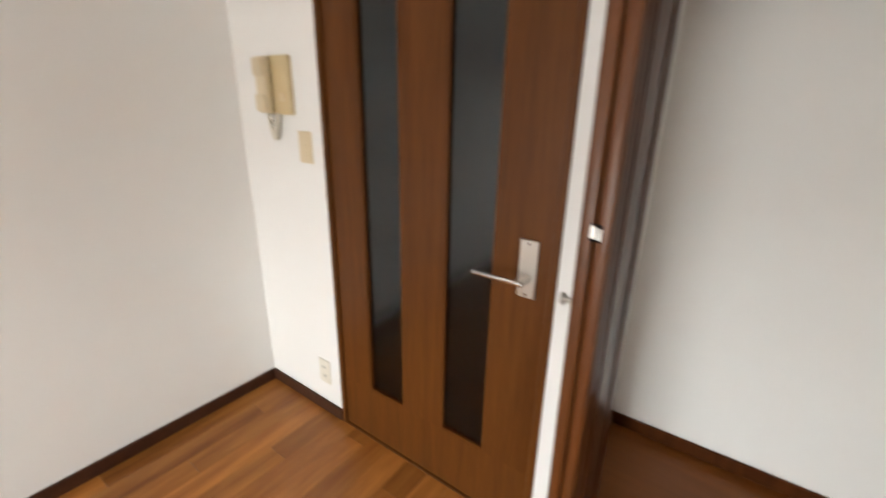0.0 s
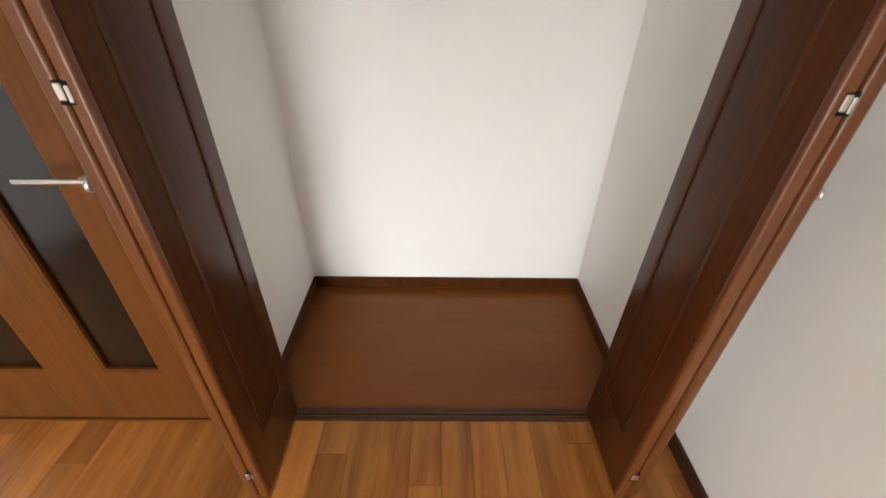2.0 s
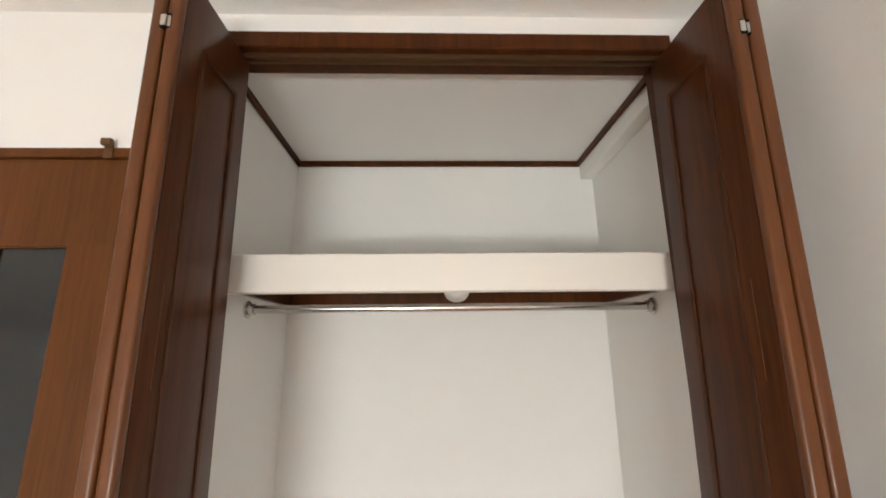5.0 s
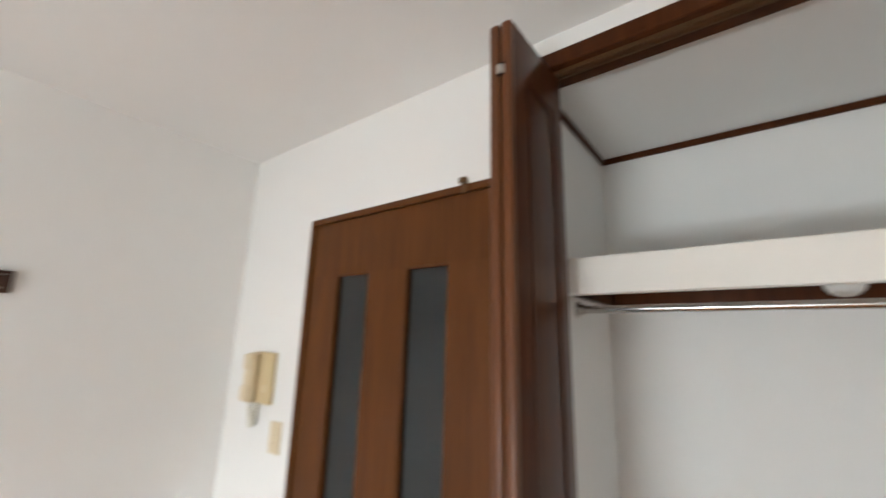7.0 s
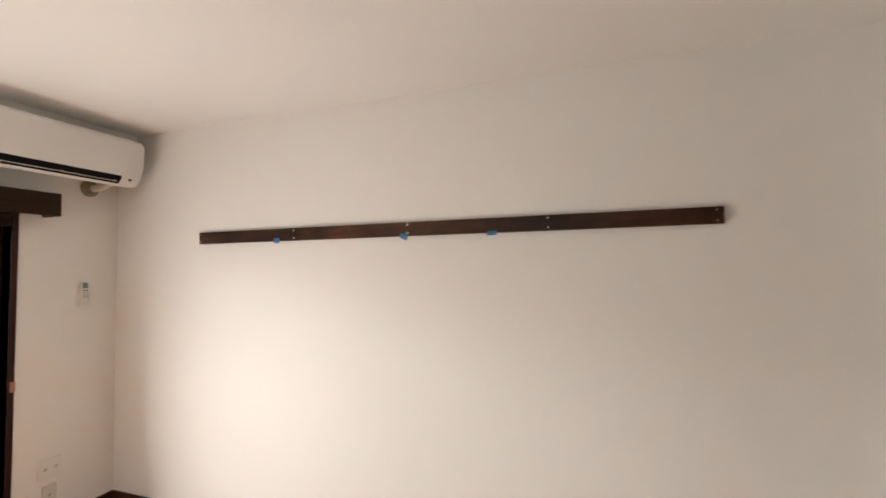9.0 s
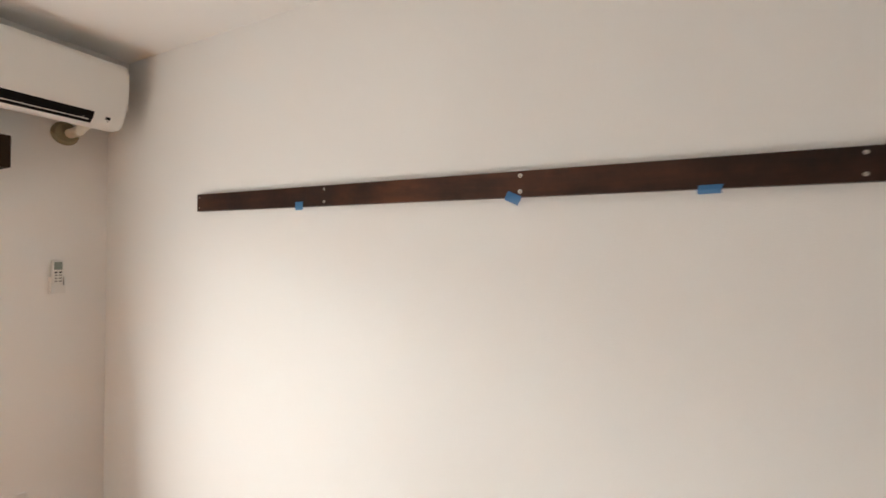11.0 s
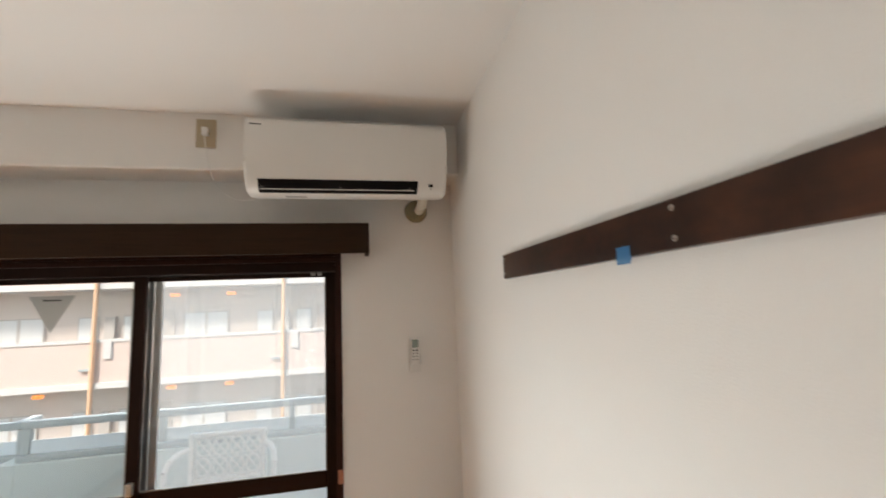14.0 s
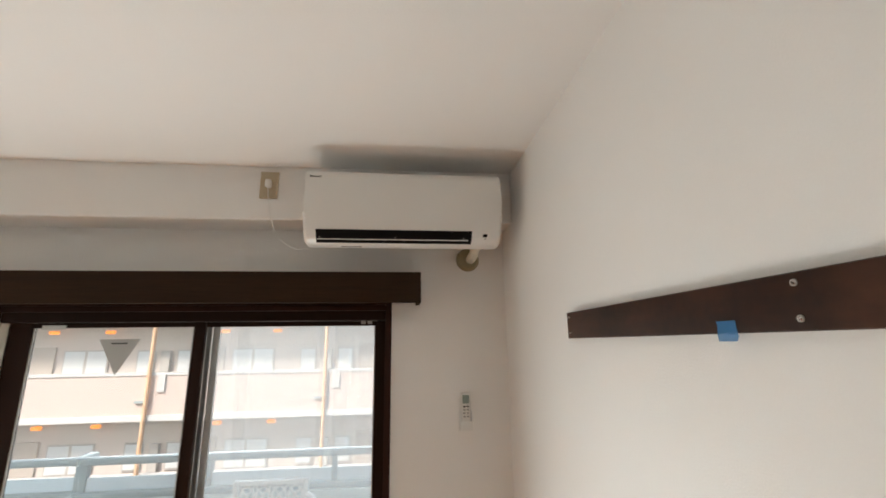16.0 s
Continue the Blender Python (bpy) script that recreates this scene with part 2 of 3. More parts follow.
def screen_material():
    m = mat("insect_screen_mesh", (0.50, 0.51, 0.52), 0.8)
    t = m.node_tree
    tr = t.nodes.new("ShaderNodeBsdfTransparent")
    mx = t.nodes.new("ShaderNodeMixShader")
    mx.inputs[0].default_value = 0.16
    t.links.new(tr.outputs[0], mx.inputs[1])
    tl = add(m, "ShaderNodeBsdfTranslucent", Color=(0.9, 0.9, 0.9, 1))
    t.links.new(tl.outputs[0], mx.inputs[2])
    t.links.new(mx.outputs[0], t.nodes["Material Output"].inputs["Surface"])
    return m


SCREENMESH = screen_material()


# ---- building helpers ----
def box(bm, x0, x1, y0, y1, z0, z1, bevel=0.0, seg=1):
    vs = [bm.verts.new((x, y, z)) for x in (x0, x1) for y in (y0, y1) for z in (z0, z1)]
    fs = [bm.faces.new([vs[i] for i in q]) for q in
          ((0, 1, 3, 2), (4, 6, 7, 5), (0, 4, 5, 1), (2, 3, 7, 6), (0, 2, 6, 4), (1, 5, 7, 3))]
    if bevel:
        es = {e for f in fs for e in f.edges}
        bmesh.ops.bevel(bm, geom=list(es), offset=bevel, segments=seg, affect='EDGES', profile=0.5)
    return bm


def boxes(*rows, bevel=0.0, seg=1):
    bm = bmesh.new()
    for r in rows:
        box(bm, *r, bevel=bevel, seg=seg)
    return bm


def rod(bm, a, b, r, n=16, r2=None):
    a, b = Vector(a), Vector(b)
    d = b - a
    m = Matrix.Translation((a + b) / 2) @ d.to_track_quat('Z', 'Y').to_matrix().to_4x4()
    bmesh.ops.create_cone(bm, cap_ends=True, segments=n, radius1=r, radius2=r if r2 is None else r2, depth=d.length, matrix=m)
    return bm


def dome(bm, centre, radius, flat, axis=(0, 0, 1), n=20):
    m = Matrix.Translation(centre) @ Vector(axis).to_track_quat('Z', 'Y').to_matrix().to_4x4() @ Matrix.Diagonal((1, 1, flat, 1))
    bmesh.ops.create_uvsphere(bm, u_segments=n, v_segments=10, radius=radius, matrix=m)
    return bm


def prism(bm, outline, x0, x1):
    """Solid with a y-z outline, drawn out along x."""
    a = [bm.verts.new((x0, y, z)) for y, z in outline]
    b = [bm.verts.new((x1, y, z)) for y, z in outline]
    n = len(outline)
    bm.faces.new(a[::-1])
    bm.faces.new(b)
    for i in range(n):
        bm.faces.new((a[i], a[(i + 1) % n], b[(i + 1) % n], b[i]))
    return bm


def finish(name, bm, material, smooth=False):
    bmesh.ops.recalc_face_normals(bm, faces=bm.faces)
    me = bpy.data.meshes.new(name)
    bm.to_mesh(me)
    bm.free()
    me.materials.append(material)
    if smooth:
        for p in me.polygons:
            p.use_smooth = True
        me.set_sharp_from_angle(angle=radians(35))
    return new(name, me)


def part(name, bm, material, parent, label="", smooth=False):
    ob = finish(name, bm, material, smooth)
    ob.parent = parent
    if parent.type == 'EMPTY':
        ob.matrix_parent_inverse = parent.matrix_basis.inverted()
    return tagged(ob, label=label)


def thing(name, at, label, category, group="", kind=""):
    ob = new(name)
    ob.empty_display_size = 0.1
    ob.matrix_basis = Matrix.Translation(at)
    return tagged(ob, label, category, group, kind)


def structure(name, bm, material, label, category):
    return tagged(finish(name, bm, material), label, category, kind="structure")


# ---- plan ----
E_X, H = 2.885, 2.455
DX0, DX1, DZ = 0.527, 1.432, 2.063            # door frame outside
CX0, CX1, CZ = 1.540, 2.722, 2.347           # closet opening
IX0, IX1, IY, IH = 1.502, 2.788, 0.738, 2.372   # closet inside
WX0, WX1, WZ0, WZ1 = 0.566, 2.166, 0.045, 1.855  # window opening
T, TS = 0.10, 0.14

structure("wall_west", boxes((-T, 0, S_Y - T, 2.75, 0, H)), PAPER, "white papered wall with a dark wooden rail", "wall")
structure("wall_east", boxes((E_X, E_X + T, S_Y - T, 0.9, 0, H)), PAPER, "plain white papered wall beside the closet", "wall")
structure("wall_north", boxes((0, DX0, 0, T, 0, H), (DX0, DX1, 0, T, DZ, H), (DX1, CX0, 0, T, 0, H),
                              (CX0, CX1, 0, T, 2.395, H), (CX1, E_X, 0, T, 0, H)), PAPER,
          "white papered wall with door and closet openings", "wall")
structure("wall_south", boxes((0, WX0, S_Y - TS, S_Y, 0, H), (WX1, E_X, S_Y - TS, S_Y, 0, H), (WX0, WX1, S_Y - TS, S_Y, WZ1, H),
                              (WX0, WX1, S_Y - TS, S_Y, 0, WZ0)), PAPER, "white papered wall around the balcony window", "wall")
structure("beam", boxes((0, E_X, S_Y, -4.215, 2.216, H + 0.02), bevel=0.004), PAPER, "white papered ceiling beam over the window", "beam")
structure("ceiling", boxes((-T, E_X + T, S_Y - T, 2.75, H, H + T)), CEIL, "off-white papered ceiling", "ceiling")
structure("floor_base", boxes((-T, E_X + T, S_Y - T, 0.06, -0.08, -0.008)), JOINT, "dark underlay below the floor boards", "floor")

# closet shell
structure("closet_wall_west", boxes((1.448, IX0, T, IY, 0, IH)), CLOSET_PAPER, "white papered closet side wall", "wall")
structure("closet_wall_east", boxes((IX1, E_X, T, IY, 0, IH)), CLOSET_PAPER, "white papered closet side wall", "wall")
structure("closet_wall_back", boxes((1.448, E_X, IY, IY + T, 0, IH)), CLOSET_PAPER, "white papered closet back wall", "wall")
structure("closet_ceiling", boxes((1.448, E_X, T, IY + T, IH, H)), CEIL, "white closet ceiling", "ceiling")
structure("closet_soffit", boxes((2.734, IX1, T, IY, 2.290, IH), bevel=0.003), CLOSET_PAPER, "white papered boxed-in soffit along the closet ceiling", "soffit")
structure("closet_floor", boxes((IX0, IX1, 0.045, IY, -0.08, 0.0)), CLOSETFLOOR, "glossy red-brown wooden closet floor", "floor")

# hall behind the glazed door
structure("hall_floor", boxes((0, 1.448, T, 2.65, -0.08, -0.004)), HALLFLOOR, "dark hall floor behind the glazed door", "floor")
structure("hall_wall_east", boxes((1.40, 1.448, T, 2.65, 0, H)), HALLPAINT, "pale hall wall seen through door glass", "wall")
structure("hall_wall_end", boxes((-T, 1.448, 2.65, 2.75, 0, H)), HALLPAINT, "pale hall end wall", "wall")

# baseboards
def baseboard(x0, x1, y0, y1, material=None):
    structure("baseboard", boxes((x0, x1, y0, y1, 0.0, 0.06), bevel=0.003), material or TRIMWOOD, "dark brown wooden baseboard", "baseboard")


baseboard(0.0, 0.012, S_Y + 0.012, -0.012)
baseboard(E_X - 0.012, E_X, S_Y + 0.012, -0.012)
baseboard(0.0, DX0, -0.012, 0.0)
baseboard(DX1, CX0 - 0.002, -0.012, 0.0)
baseboard(CX1 + 0.002, E_X, -0.012, 0.0)
baseboard(0.0, WX0 - 0.030, S_Y, S_Y + 0.012)
baseboard(WX1 + 0.036, E_X, S_Y, S_Y + 0.012)
baseboard(IX0, IX1, IY - 0.012, IY, FOLDWOOD)
baseboard(IX0, IX0 + 0.012, T, IY - 0.012, FOLDWOOD)
baseboard(IX1 - 0.012, IX1, T, IY - 0.012, FOLDWOOD)

# closet ceiling moulding, head rail, jambs and floor track
for r in ((IX0, 2.734, IY - 0.015, IY), (IX0, IX0 + 0.015, T, IY - 0.015), (2.719, 2.734, T, IY - 0.015)):
    structure("ceiling_moulding", boxes((*r, IH - 0.024, IH), bevel=0.003), FOLDWOOD, "thin red-brown closet ceiling moulding", "moulding")
structure("closet_head", boxes((CX0, CX1, -0.012, T, CZ, 2.395), bevel=0.003), FOLDWOOD, "red-brown wooden closet head", "trim")
head_track = structure("head_track", boxes((CX0 + 0.02, CX1 - 0.02, 0.012, 0.018, CZ - 0.012, CZ), (CX0 + 0.02, CX1 - 0.02, 0.036, 0.042, CZ - 0.012, CZ),
                       (CX0 + 0.02, CX1 - 0.02, 0.018, 0.036, CZ - 0.004, CZ - 0.001)), BRONZE, "bronze sliding track under the closet head", "track")
structure("closet_jamb", boxes((CX0, CX0 + 0.018, 0.0, T, 0, CZ), bevel=0.002), FOLDWOOD, "red-brown wooden closet jamb", "jamb")
structure("closet_jamb", boxes((CX1 - 0.018, CX1, 0.0, T, 0, CZ), bevel=0.002), FOLDWOOD, "red-brown wooden closet jamb", "jamb")
structure("closet_sill", boxes((CX0 + 0.018, CX1 - 0.018, 0.0, 0.012, -0.02, 0.006), (CX0 + 0.018, CX1 - 0.018, 0.012, 0.030, -0.02, 0.0),
                               (CX0 + 0.018, CX1 - 0.018, 0.030, 0.045, -0.02, 0.006)), TRIMWOOD, "dark brown closet floor track", "sill")
structure("sill_track", boxes((CX0 + 0.02, CX1 - 0.02, 0.013, 0.017, 0.001, 0.007), (CX0 + 0.02, CX1 - 0.02, 0.025, 0.029, 0.001, 0.007)), BRONZE,
          "thin metal guide in the closet sill", "track")


# ---- glazed door ----
def glazed_door():
    d = thing("door_1", (1.0, 0.02, 0), "closed brown wooden door with two narrow smoky glass panes", "door", kind="structure")
    y0, y1 = 0.004, 0.038
    lx0, lx1, lz0, lz1 = DX0 + 0.024, DX1 - 0.024, 0.008, DZ - 0.026
    pz0, pz1 = 0.245, 1.825
    cols = ((0.705, 0.885), (1.062, 1.240))
    part("door_frame", boxes((DX0, lx0 - 0.002, -0.008, T, 0, DZ), (lx1 + 0.002, DX1, -0.008, T, 0, DZ), (lx0 - 0.002, lx1 + 0.002, -0.008, T, DZ - 0.024, DZ), bevel=0.002), DOORWOOD, d)
    part("threshold", boxes((lx0 - 0.002, lx1 + 0.002, -0.006, T, -0.003, 0.006), bevel=0.002), DOORWOOD, d)
    xs = [lx0, cols[0][0], cols[0][1], cols[1][0], cols[1][1], lx1]
    for a, b in ((0, 1), (2, 3), (4, 5)):
        part("stile", boxes((xs[a], xs[b], y0, y1, pz0, pz1)), DOORWOOD, d)
    part("top_rail", boxes((lx0, lx1, y0, y1, pz1, lz1)), DOORWOOD, d)
    part("bottom_rail", boxes((lx0, lx1, y0, y1, lz0, pz0)), DOORWOOD, d)
    for x0, x1 in cols:
        p = part("glass_pane", boxes((x0, x1, 0.018, 0.023, pz0, pz1)), DOORGLASS, d, "smoky frosted glass")
        w = 0.007
        part("glazing_bead", boxes((x0, x0 + w, y0 + 0.002, 0.0175, pz0, pz1), (x1 - w, x1, y0 + 0.002, 0.0175, pz0, pz1),
                                   (x0 + w, x1 - w, y0 + 0.002, 0.0175, pz0, pz0 + w), (x0 + w, x1 - w, y0 + 0.002, 0.0175, pz1 - w, pz1)), DOORWOOD, p)
    h = part("handle_plate", boxes((1.320, 1.372, -0.004, y0, 0.860, 1.027), bevel=0.0018, seg=2), SATIN, d, "satin silver handle plate")
    bm = rod(bmesh.new(), (1.346, -0.004, 0.918), (1.346, -0.052, 0.918), 0.010)
    part("spindle", bm, SATIN, h, smooth=True)
    bm = boxes((1.200, 1.358, -0.060, -0.046, 0.911, 0.926), bevel=0.005, seg=3)
    part("lever", bm, CHROME, h, "slim chrome lever", smooth=True)
    for z in (0.870, 1.017):
        part("screw", rod(bmesh.new(), (1.346, -0.004, z), (1.346, -0.0055, z), 0.004, 10), CHROME, h)
    return d


glazed_door()

k = thing("door_hook", (1.300, -0.02, DZ), "small dull bronze catch over the door top", "hook")
part("bracket", boxes((1.290, 1.311, -0.011, -0.008, DZ - 0.030, DZ + 0.012), bevel=0.0008), BRONZE, k)
part("knob", boxes((1.288, 1.313, -0.026, -0.011, DZ + 0.000, DZ + 0.018), bevel=0.004, seg=2), BRONZE, k, smooth=True)


# ---- folding closet doors ----
def folding_door(x_in, x_out, lean=0.0):
    """A folded pair of panels standing out from the wall; x_in faces the closet middle."""
    s = 1 if x_out > x_in else -1
    f = thing("folding_door", ((x_in + x_out) / 2, -0.12, 0), "folded open red-brown panelled closet door, glossy veneer", "closet door", "folding closet doors")
    yf, yb, z0, z1 = -0.258, 0.030, 0.022, 2.325
    w = abs(x_out - x_in) / 2 - 0.0015
    for i, a in enumerate((x_in, x_in + s * (w + 0.003))):
        b = a + s * w
        lo, hi = min(a, b), max(a, b)
        leaf = part("panel", boxes((lo, hi, yf + 0.010, yb, z0, z1), bevel=0.004, seg=2), FOLDWOOD, f, smooth=True)
        part("edge_band", boxes((lo, hi, yf - 0.006, yf + 0.014, z0, z1), bevel=0.0075, seg=5), LITEDGEWOOD, leaf, "orange-brown edge band, lightened as it faces the window", smooth=True)
        face = a if i == 0 else b
        out = -s if i == 0 else s
        # raised mouldings on the show face
        g0, g1 = (face, face + out * 0.003) if out > 0 else (face + out * 0.003, face)
        ym0, ym1, m = yf + 0.075, yb - 0.055, 0.012
        for za, zb in ((0.215, 2.20),):
            part("moulding", boxes((g0, g1, ym0, ym0 + m, za, zb), (g0, g1, ym1 - m, ym1, za, zb),
                                   (g0, g1, ym0 + m, ym1 - m, za, za + m), (g0, g1, ym0 + m, ym1 - m, zb - m, zb), bevel=0.0014), FOLDWOOD, leaf)
        if i == 0:
            g2 = (a - 0.0006, a - 0.0001) if s > 0 else (a + 0.0001, a + 0.0006)
            part("scratch", boxes((*g2, yf + 0.050, yf + 0.0512, 1.52, 1.70)), CLOSETFLOOR, leaf, "thin pale scratch")
        if i == 1:
            kx = b
            kn = rod(bmesh.new(), (kx, -0.234, 1.000), (kx + s * 0.020, -0.234, 1.000), 0.006, 12)
            dome(kn, (kx + s * 0.024, -0.234, 1.000), 0.013, 0.6, (s, 0, 0), 14)
            part("pull_knob", kn, SATIN, leaf, "small metal pull knob", smooth=True)
    xm = x_in + (x_out - x_in) * 0.42
    for z in (0.14, 1.155, 2.20):
        part("hinge", boxes((xm - 0.012, xm - 0.001, yf - 0.009, yf + 0.004, z - 0.012, z + 0.012), (xm + 0.001, xm + 0.008, yf - 0.008, yf + 0.004, z - 0.015, z + 0.009), bevel=0.0015), SATIN, f, "small silver hinge")
    # raised black plates draw the shade in the hinge recesses
    for z in (0.14, 1.155, 2.20):
        part("hinge_shade_plate", boxes((xm - 0.0125, xm + 0.0085, yf - 0.0068, yf + 0.002, z - 0.018, z + 0.015)), BLACK, f, "black plate for the shade in the hinge recess")
    for ob in f.children_recursive:
        for v in ob.data.vertices:
            v.co.x += lean * v.co.z
    xm += lean * z1
    part("top_pivot", rod(bmesh.new(), (xm, 0.024, z1), (xm, 0.024, CZ - 0.003), 0.005, 10), SATIN, f)
    xm -= lean * z1
    part("bottom_pivot", rod(bmesh.new(), (xm, 0.021, 0.001), (xm, 0.021, z0), 0.004, 10), SATIN, f)


folding_door(1.617, 1.560, -0.009)
folding_door(2.626, 2.690, 0.024)

# ---- closet fittings ----
SZ0, SZ1, SY = 1.721, 1.822, 0.105
sh = thing("closet_shelf", (2.16, 0.4, SZ0), "cream painted closet shelf with deep front and brown cleats", "shelf", kind="")
part("front_board", boxes((IX0 + 0.001, IX1 - 0.001, SY, SY + 0.028, SZ0, SZ1), bevel=0.003), SHELFWHITE, sh)
part("shelf_board", boxes((IX0 + 0.001, IX1 - 0.001, SY + 0.028, IY - 0.001, SZ1 - 0.020, SZ1 - 0.002)), SHELFWHITE, sh)
for r in ((IX0 + 0.001, IX1 - 0.001, IY - 0.022, IY - 0.001), (IX0 + 0.001, IX0 + 0.022, SY + 0.029, IY - 0.022), (IX1 - 0.022, IX1 - 0.001, SY + 0.029, IY - 0.022)):
    part("cleat", boxes((*r, SZ0 + 0.022, SZ1 - 0.020), bevel=0.002), FOLDWOOD, sh, "red-brown wooden cleat")

hr = thing("hanging_rail", (2.165, 0.366, 1.703), "polished chrome hanging rail with round end sockets", "clothes rail")
part("tube", rod(bmesh.new(), (IX0 + 0.004, 0.366, 1.703), (IX1 - 0.004, 0.366, 1.703), 0.0125, 24), CHROME, hr, smooth=True)
for x, s in ((IX0, 1), (IX1, -1)):
    b2 = rod(bmesh.new(), (x, 0.366, 1.703), (x + s * 0.006, 0.366, 1.703), 0.027, 24)
    rod(b2, (x + s * 0.006, 0.366, 1.703), (x + s * 0.024, 0.366, 1.703), 0.018, 24)
    part("end_socket", b2, CHROME, hr, smooth=True)

sd = thing("heat_detector", (2.165, 0.50, SZ1 - 0.02), "round white heat detector under the closet shelf", "detector")
part("base", rod(bmesh.new(), (2.165, 0.50, SZ1 - 0.052), (2.165, 0.50, SZ1 - 0.020), 0.050, 28, 0.046), WHITEPLASTIC, sd, smooth=True)
part("cover", dome(bmesh.new(), (2.165, 0.50, SZ1 - 0.052), 0.044, 0.85, n=24), WHITEPLASTIC, sd, smooth=True)

# ---- intercom, switch and sockets on the door wall ----
ic = thing("intercom_phone", (0.305, -0.02, 1.42), "aged ivory intercom handset on the wall", "intercom")
part("base_unit", boxes((0.224, 0.378, -0.022, 0.0, 1.318, 1.522), bevel=0.006, seg=2), IVORY, ic, smooth=True)
hs = part("handset", boxes((0.229, 0.288, -0.060, -0.024, 1.322, 1.518), bevel=0.010, seg=3), LIGHTIVORY, ic, smooth=True)
part("earpiece", boxes((0.232, 0.285, -0.068, -0.058, 1.452, 1.512), bevel=0.004, seg=2), LIGHTIVORY, hs, smooth=True)
part("mouthpiece", boxes((0.232, 0.285, -0.068, -0.058, 1.328, 1.388), bevel=0.004, seg=2), LIGHTIVORY, hs, smooth=True)
part("grille", boxes(*[(0.304, 0.364, -0.0235, -0.0215, 1.455 + i * 0.008, 1.459 + i * 0.008) for i in range(6)]), IVORY, ic)
part("call_button", boxes((0.321, 0.348, -0.025, -0.0215, 1.365, 1.392), bevel=0.001), LIGHTIVORY, ic)
cv = bpy.data.curves.new("cord", 'CURVE')
cv.dimensions, cv.bevel_depth, cv.bevel_resolution = '3D', 0.0045, 3
sp = cv.splines.new('POLY')
pts = []
for i in range(180):
    u = i / 179
    a = u * math.tau * 22
    cx = 0.240 + 0.055 * u
    cz = 1.322 - 0.095 * math.sin(math.pi * u)
    pts.append((cx + 0.006 * math.cos(a), -0.022 + 0.006 * math.sin(a), cz, 1))
sp.points.add(len(pts) - 1)
for p, c in zip(sp.points, pts):
    p.co = c
cv.materials.append(PALEIVORY)
co = new("coiled_cord", cv)
co.parent = ic
co.matrix_parent_inverse = ic.matrix_basis.inverted()

sw = thing("light_switch", (0.423, -0.004, 1.20), "ivory wall light switch plate", "switch")
part("plate", boxes((0.388, 0.459, -0.007, 0.0, 1.146, 1.262), bevel=0.002, seg=2), LIGHTIVORY, sw)
for z in (1.178, 1.204, 1.230):
    part("rocker", boxes((0.409, 0.438, -0.0105, -0.007, z - 0.010, z + 0.010), bevel=0.001), LIGHTIVORY, sw)

so = thing("wall_socket", (0.42, -0.004, 0.22), "ivory twin power socket near the floor", "socket")
part("plate", boxes((0.387, 0.457, -0.007, 0.0, 0.160, 0.278), bevel=0.002, seg=2), PALEIVORY, so)
for z in (0.195, 0.242):
    part("outlet_insert", boxes((0.409, 0.435, -0.0085, -0.007, z - 0.016, z + 0.016), bevel=0.0006), PALEIVORY, so)
    part("slots", boxes((0.4155, 0.417, -0.0092, -0.0085, z - 0.006, z + 0.006), (0.427, 0.4285, -0.0092, -0.0085, z - 0.007, z + 0.007)), BLACK, so)

# ---- wooden rail on the west wall ----
PY0, PY1, PZ0, PZ1 = -3.630, -0.777, 1.6995, 1.7725
rl = thing("wall_rail", (0.01, -2.2, 1.74), "long dark-stained wooden board screwed to the wall", "wall rail")
board = part("board", boxes((0.0, 0.021, PY0, PY1, PZ0, PZ1), bevel=0.0015), PLANKWOOD, rl)
for y in (-3.612, -2.915, -2.203, -1.488, -0.803):
    big = y > -3.5 and y < -0.9
    for z in (1.7145, 1.759):
        r = 0.0062 if abs(y + 2.2) < 0.1 else 0.0046 if big else 0.0028
        w = part("washer", rod(bmesh.new(), (0.021, y, z), (0.0228, y, z), r, 18), SATIN, rl, "round pale screw washer")
        sc = rod(bmesh.new(), (0.0228, y, z), (0.0242, y, z), r * 0.6, 14, r * 0.4)
        part("screw", sc, CHROME, w, smooth=True)


def tape(y, z, wy, hz, tilt):
    t = thing("masking_tape", (0.022, y, z), "torn piece of blue masking tape on the board", "tape", "blue tape pieces")
    bm = bmesh.new()
    n = 7
    c, s = math.cos(tilt), math.sin(tilt)
    grid = []
    for i in range(n + 1):
        row = []
        for j in range(5):
            u, v = (i / n - 0.5) * wy, (j / 4 - 0.5) * hz
            if i in (0, n):
                u += random.uniform(-0.0022, 0.0022)
            row.append(bm.verts.new((0.0225 + 0.0006 * random.random() + (0.004 * max(0, -v / hz)) ** 1.0 * 0.2, y + u * c - v * s, z + u * s + v * c)))
        grid.append(row)
    for i in range(n):
        for j in range(4):
            bm.faces.new((grid[i][j], grid[i + 1][j], grid[i + 1][j + 1], grid[i][j + 1]))
    bmesh.ops.solidify(bm, geom=bm.faces[:], thickness=0.0004)
    part("strip", bm, BLUETAPE, t)


tape(-3.033, 1.703, 0.039, 0.030, 0.0)
tape(-2.223, 1.697, 0.042, 0.027, -0.42)
tape(-1.755, 1.6975, 0.048, 0.021, 0.02)


# ---- air conditioner ----
def air_conditioner():
    x0, x1 = 0.095, 0.879
    a = thing("air_conditioner", (0.49, -4.1, 2.066), "white split air conditioner mounted high on the beam", "air conditioner")
    yb = -4.214
    front = [(-4.150, 2.080), (-4.100, 2.078), (-4.076, 2.084), (-4.052, 2.106), (-4.036, 2.140), (-4.026, 2.19), (-4.021, 2.25)]
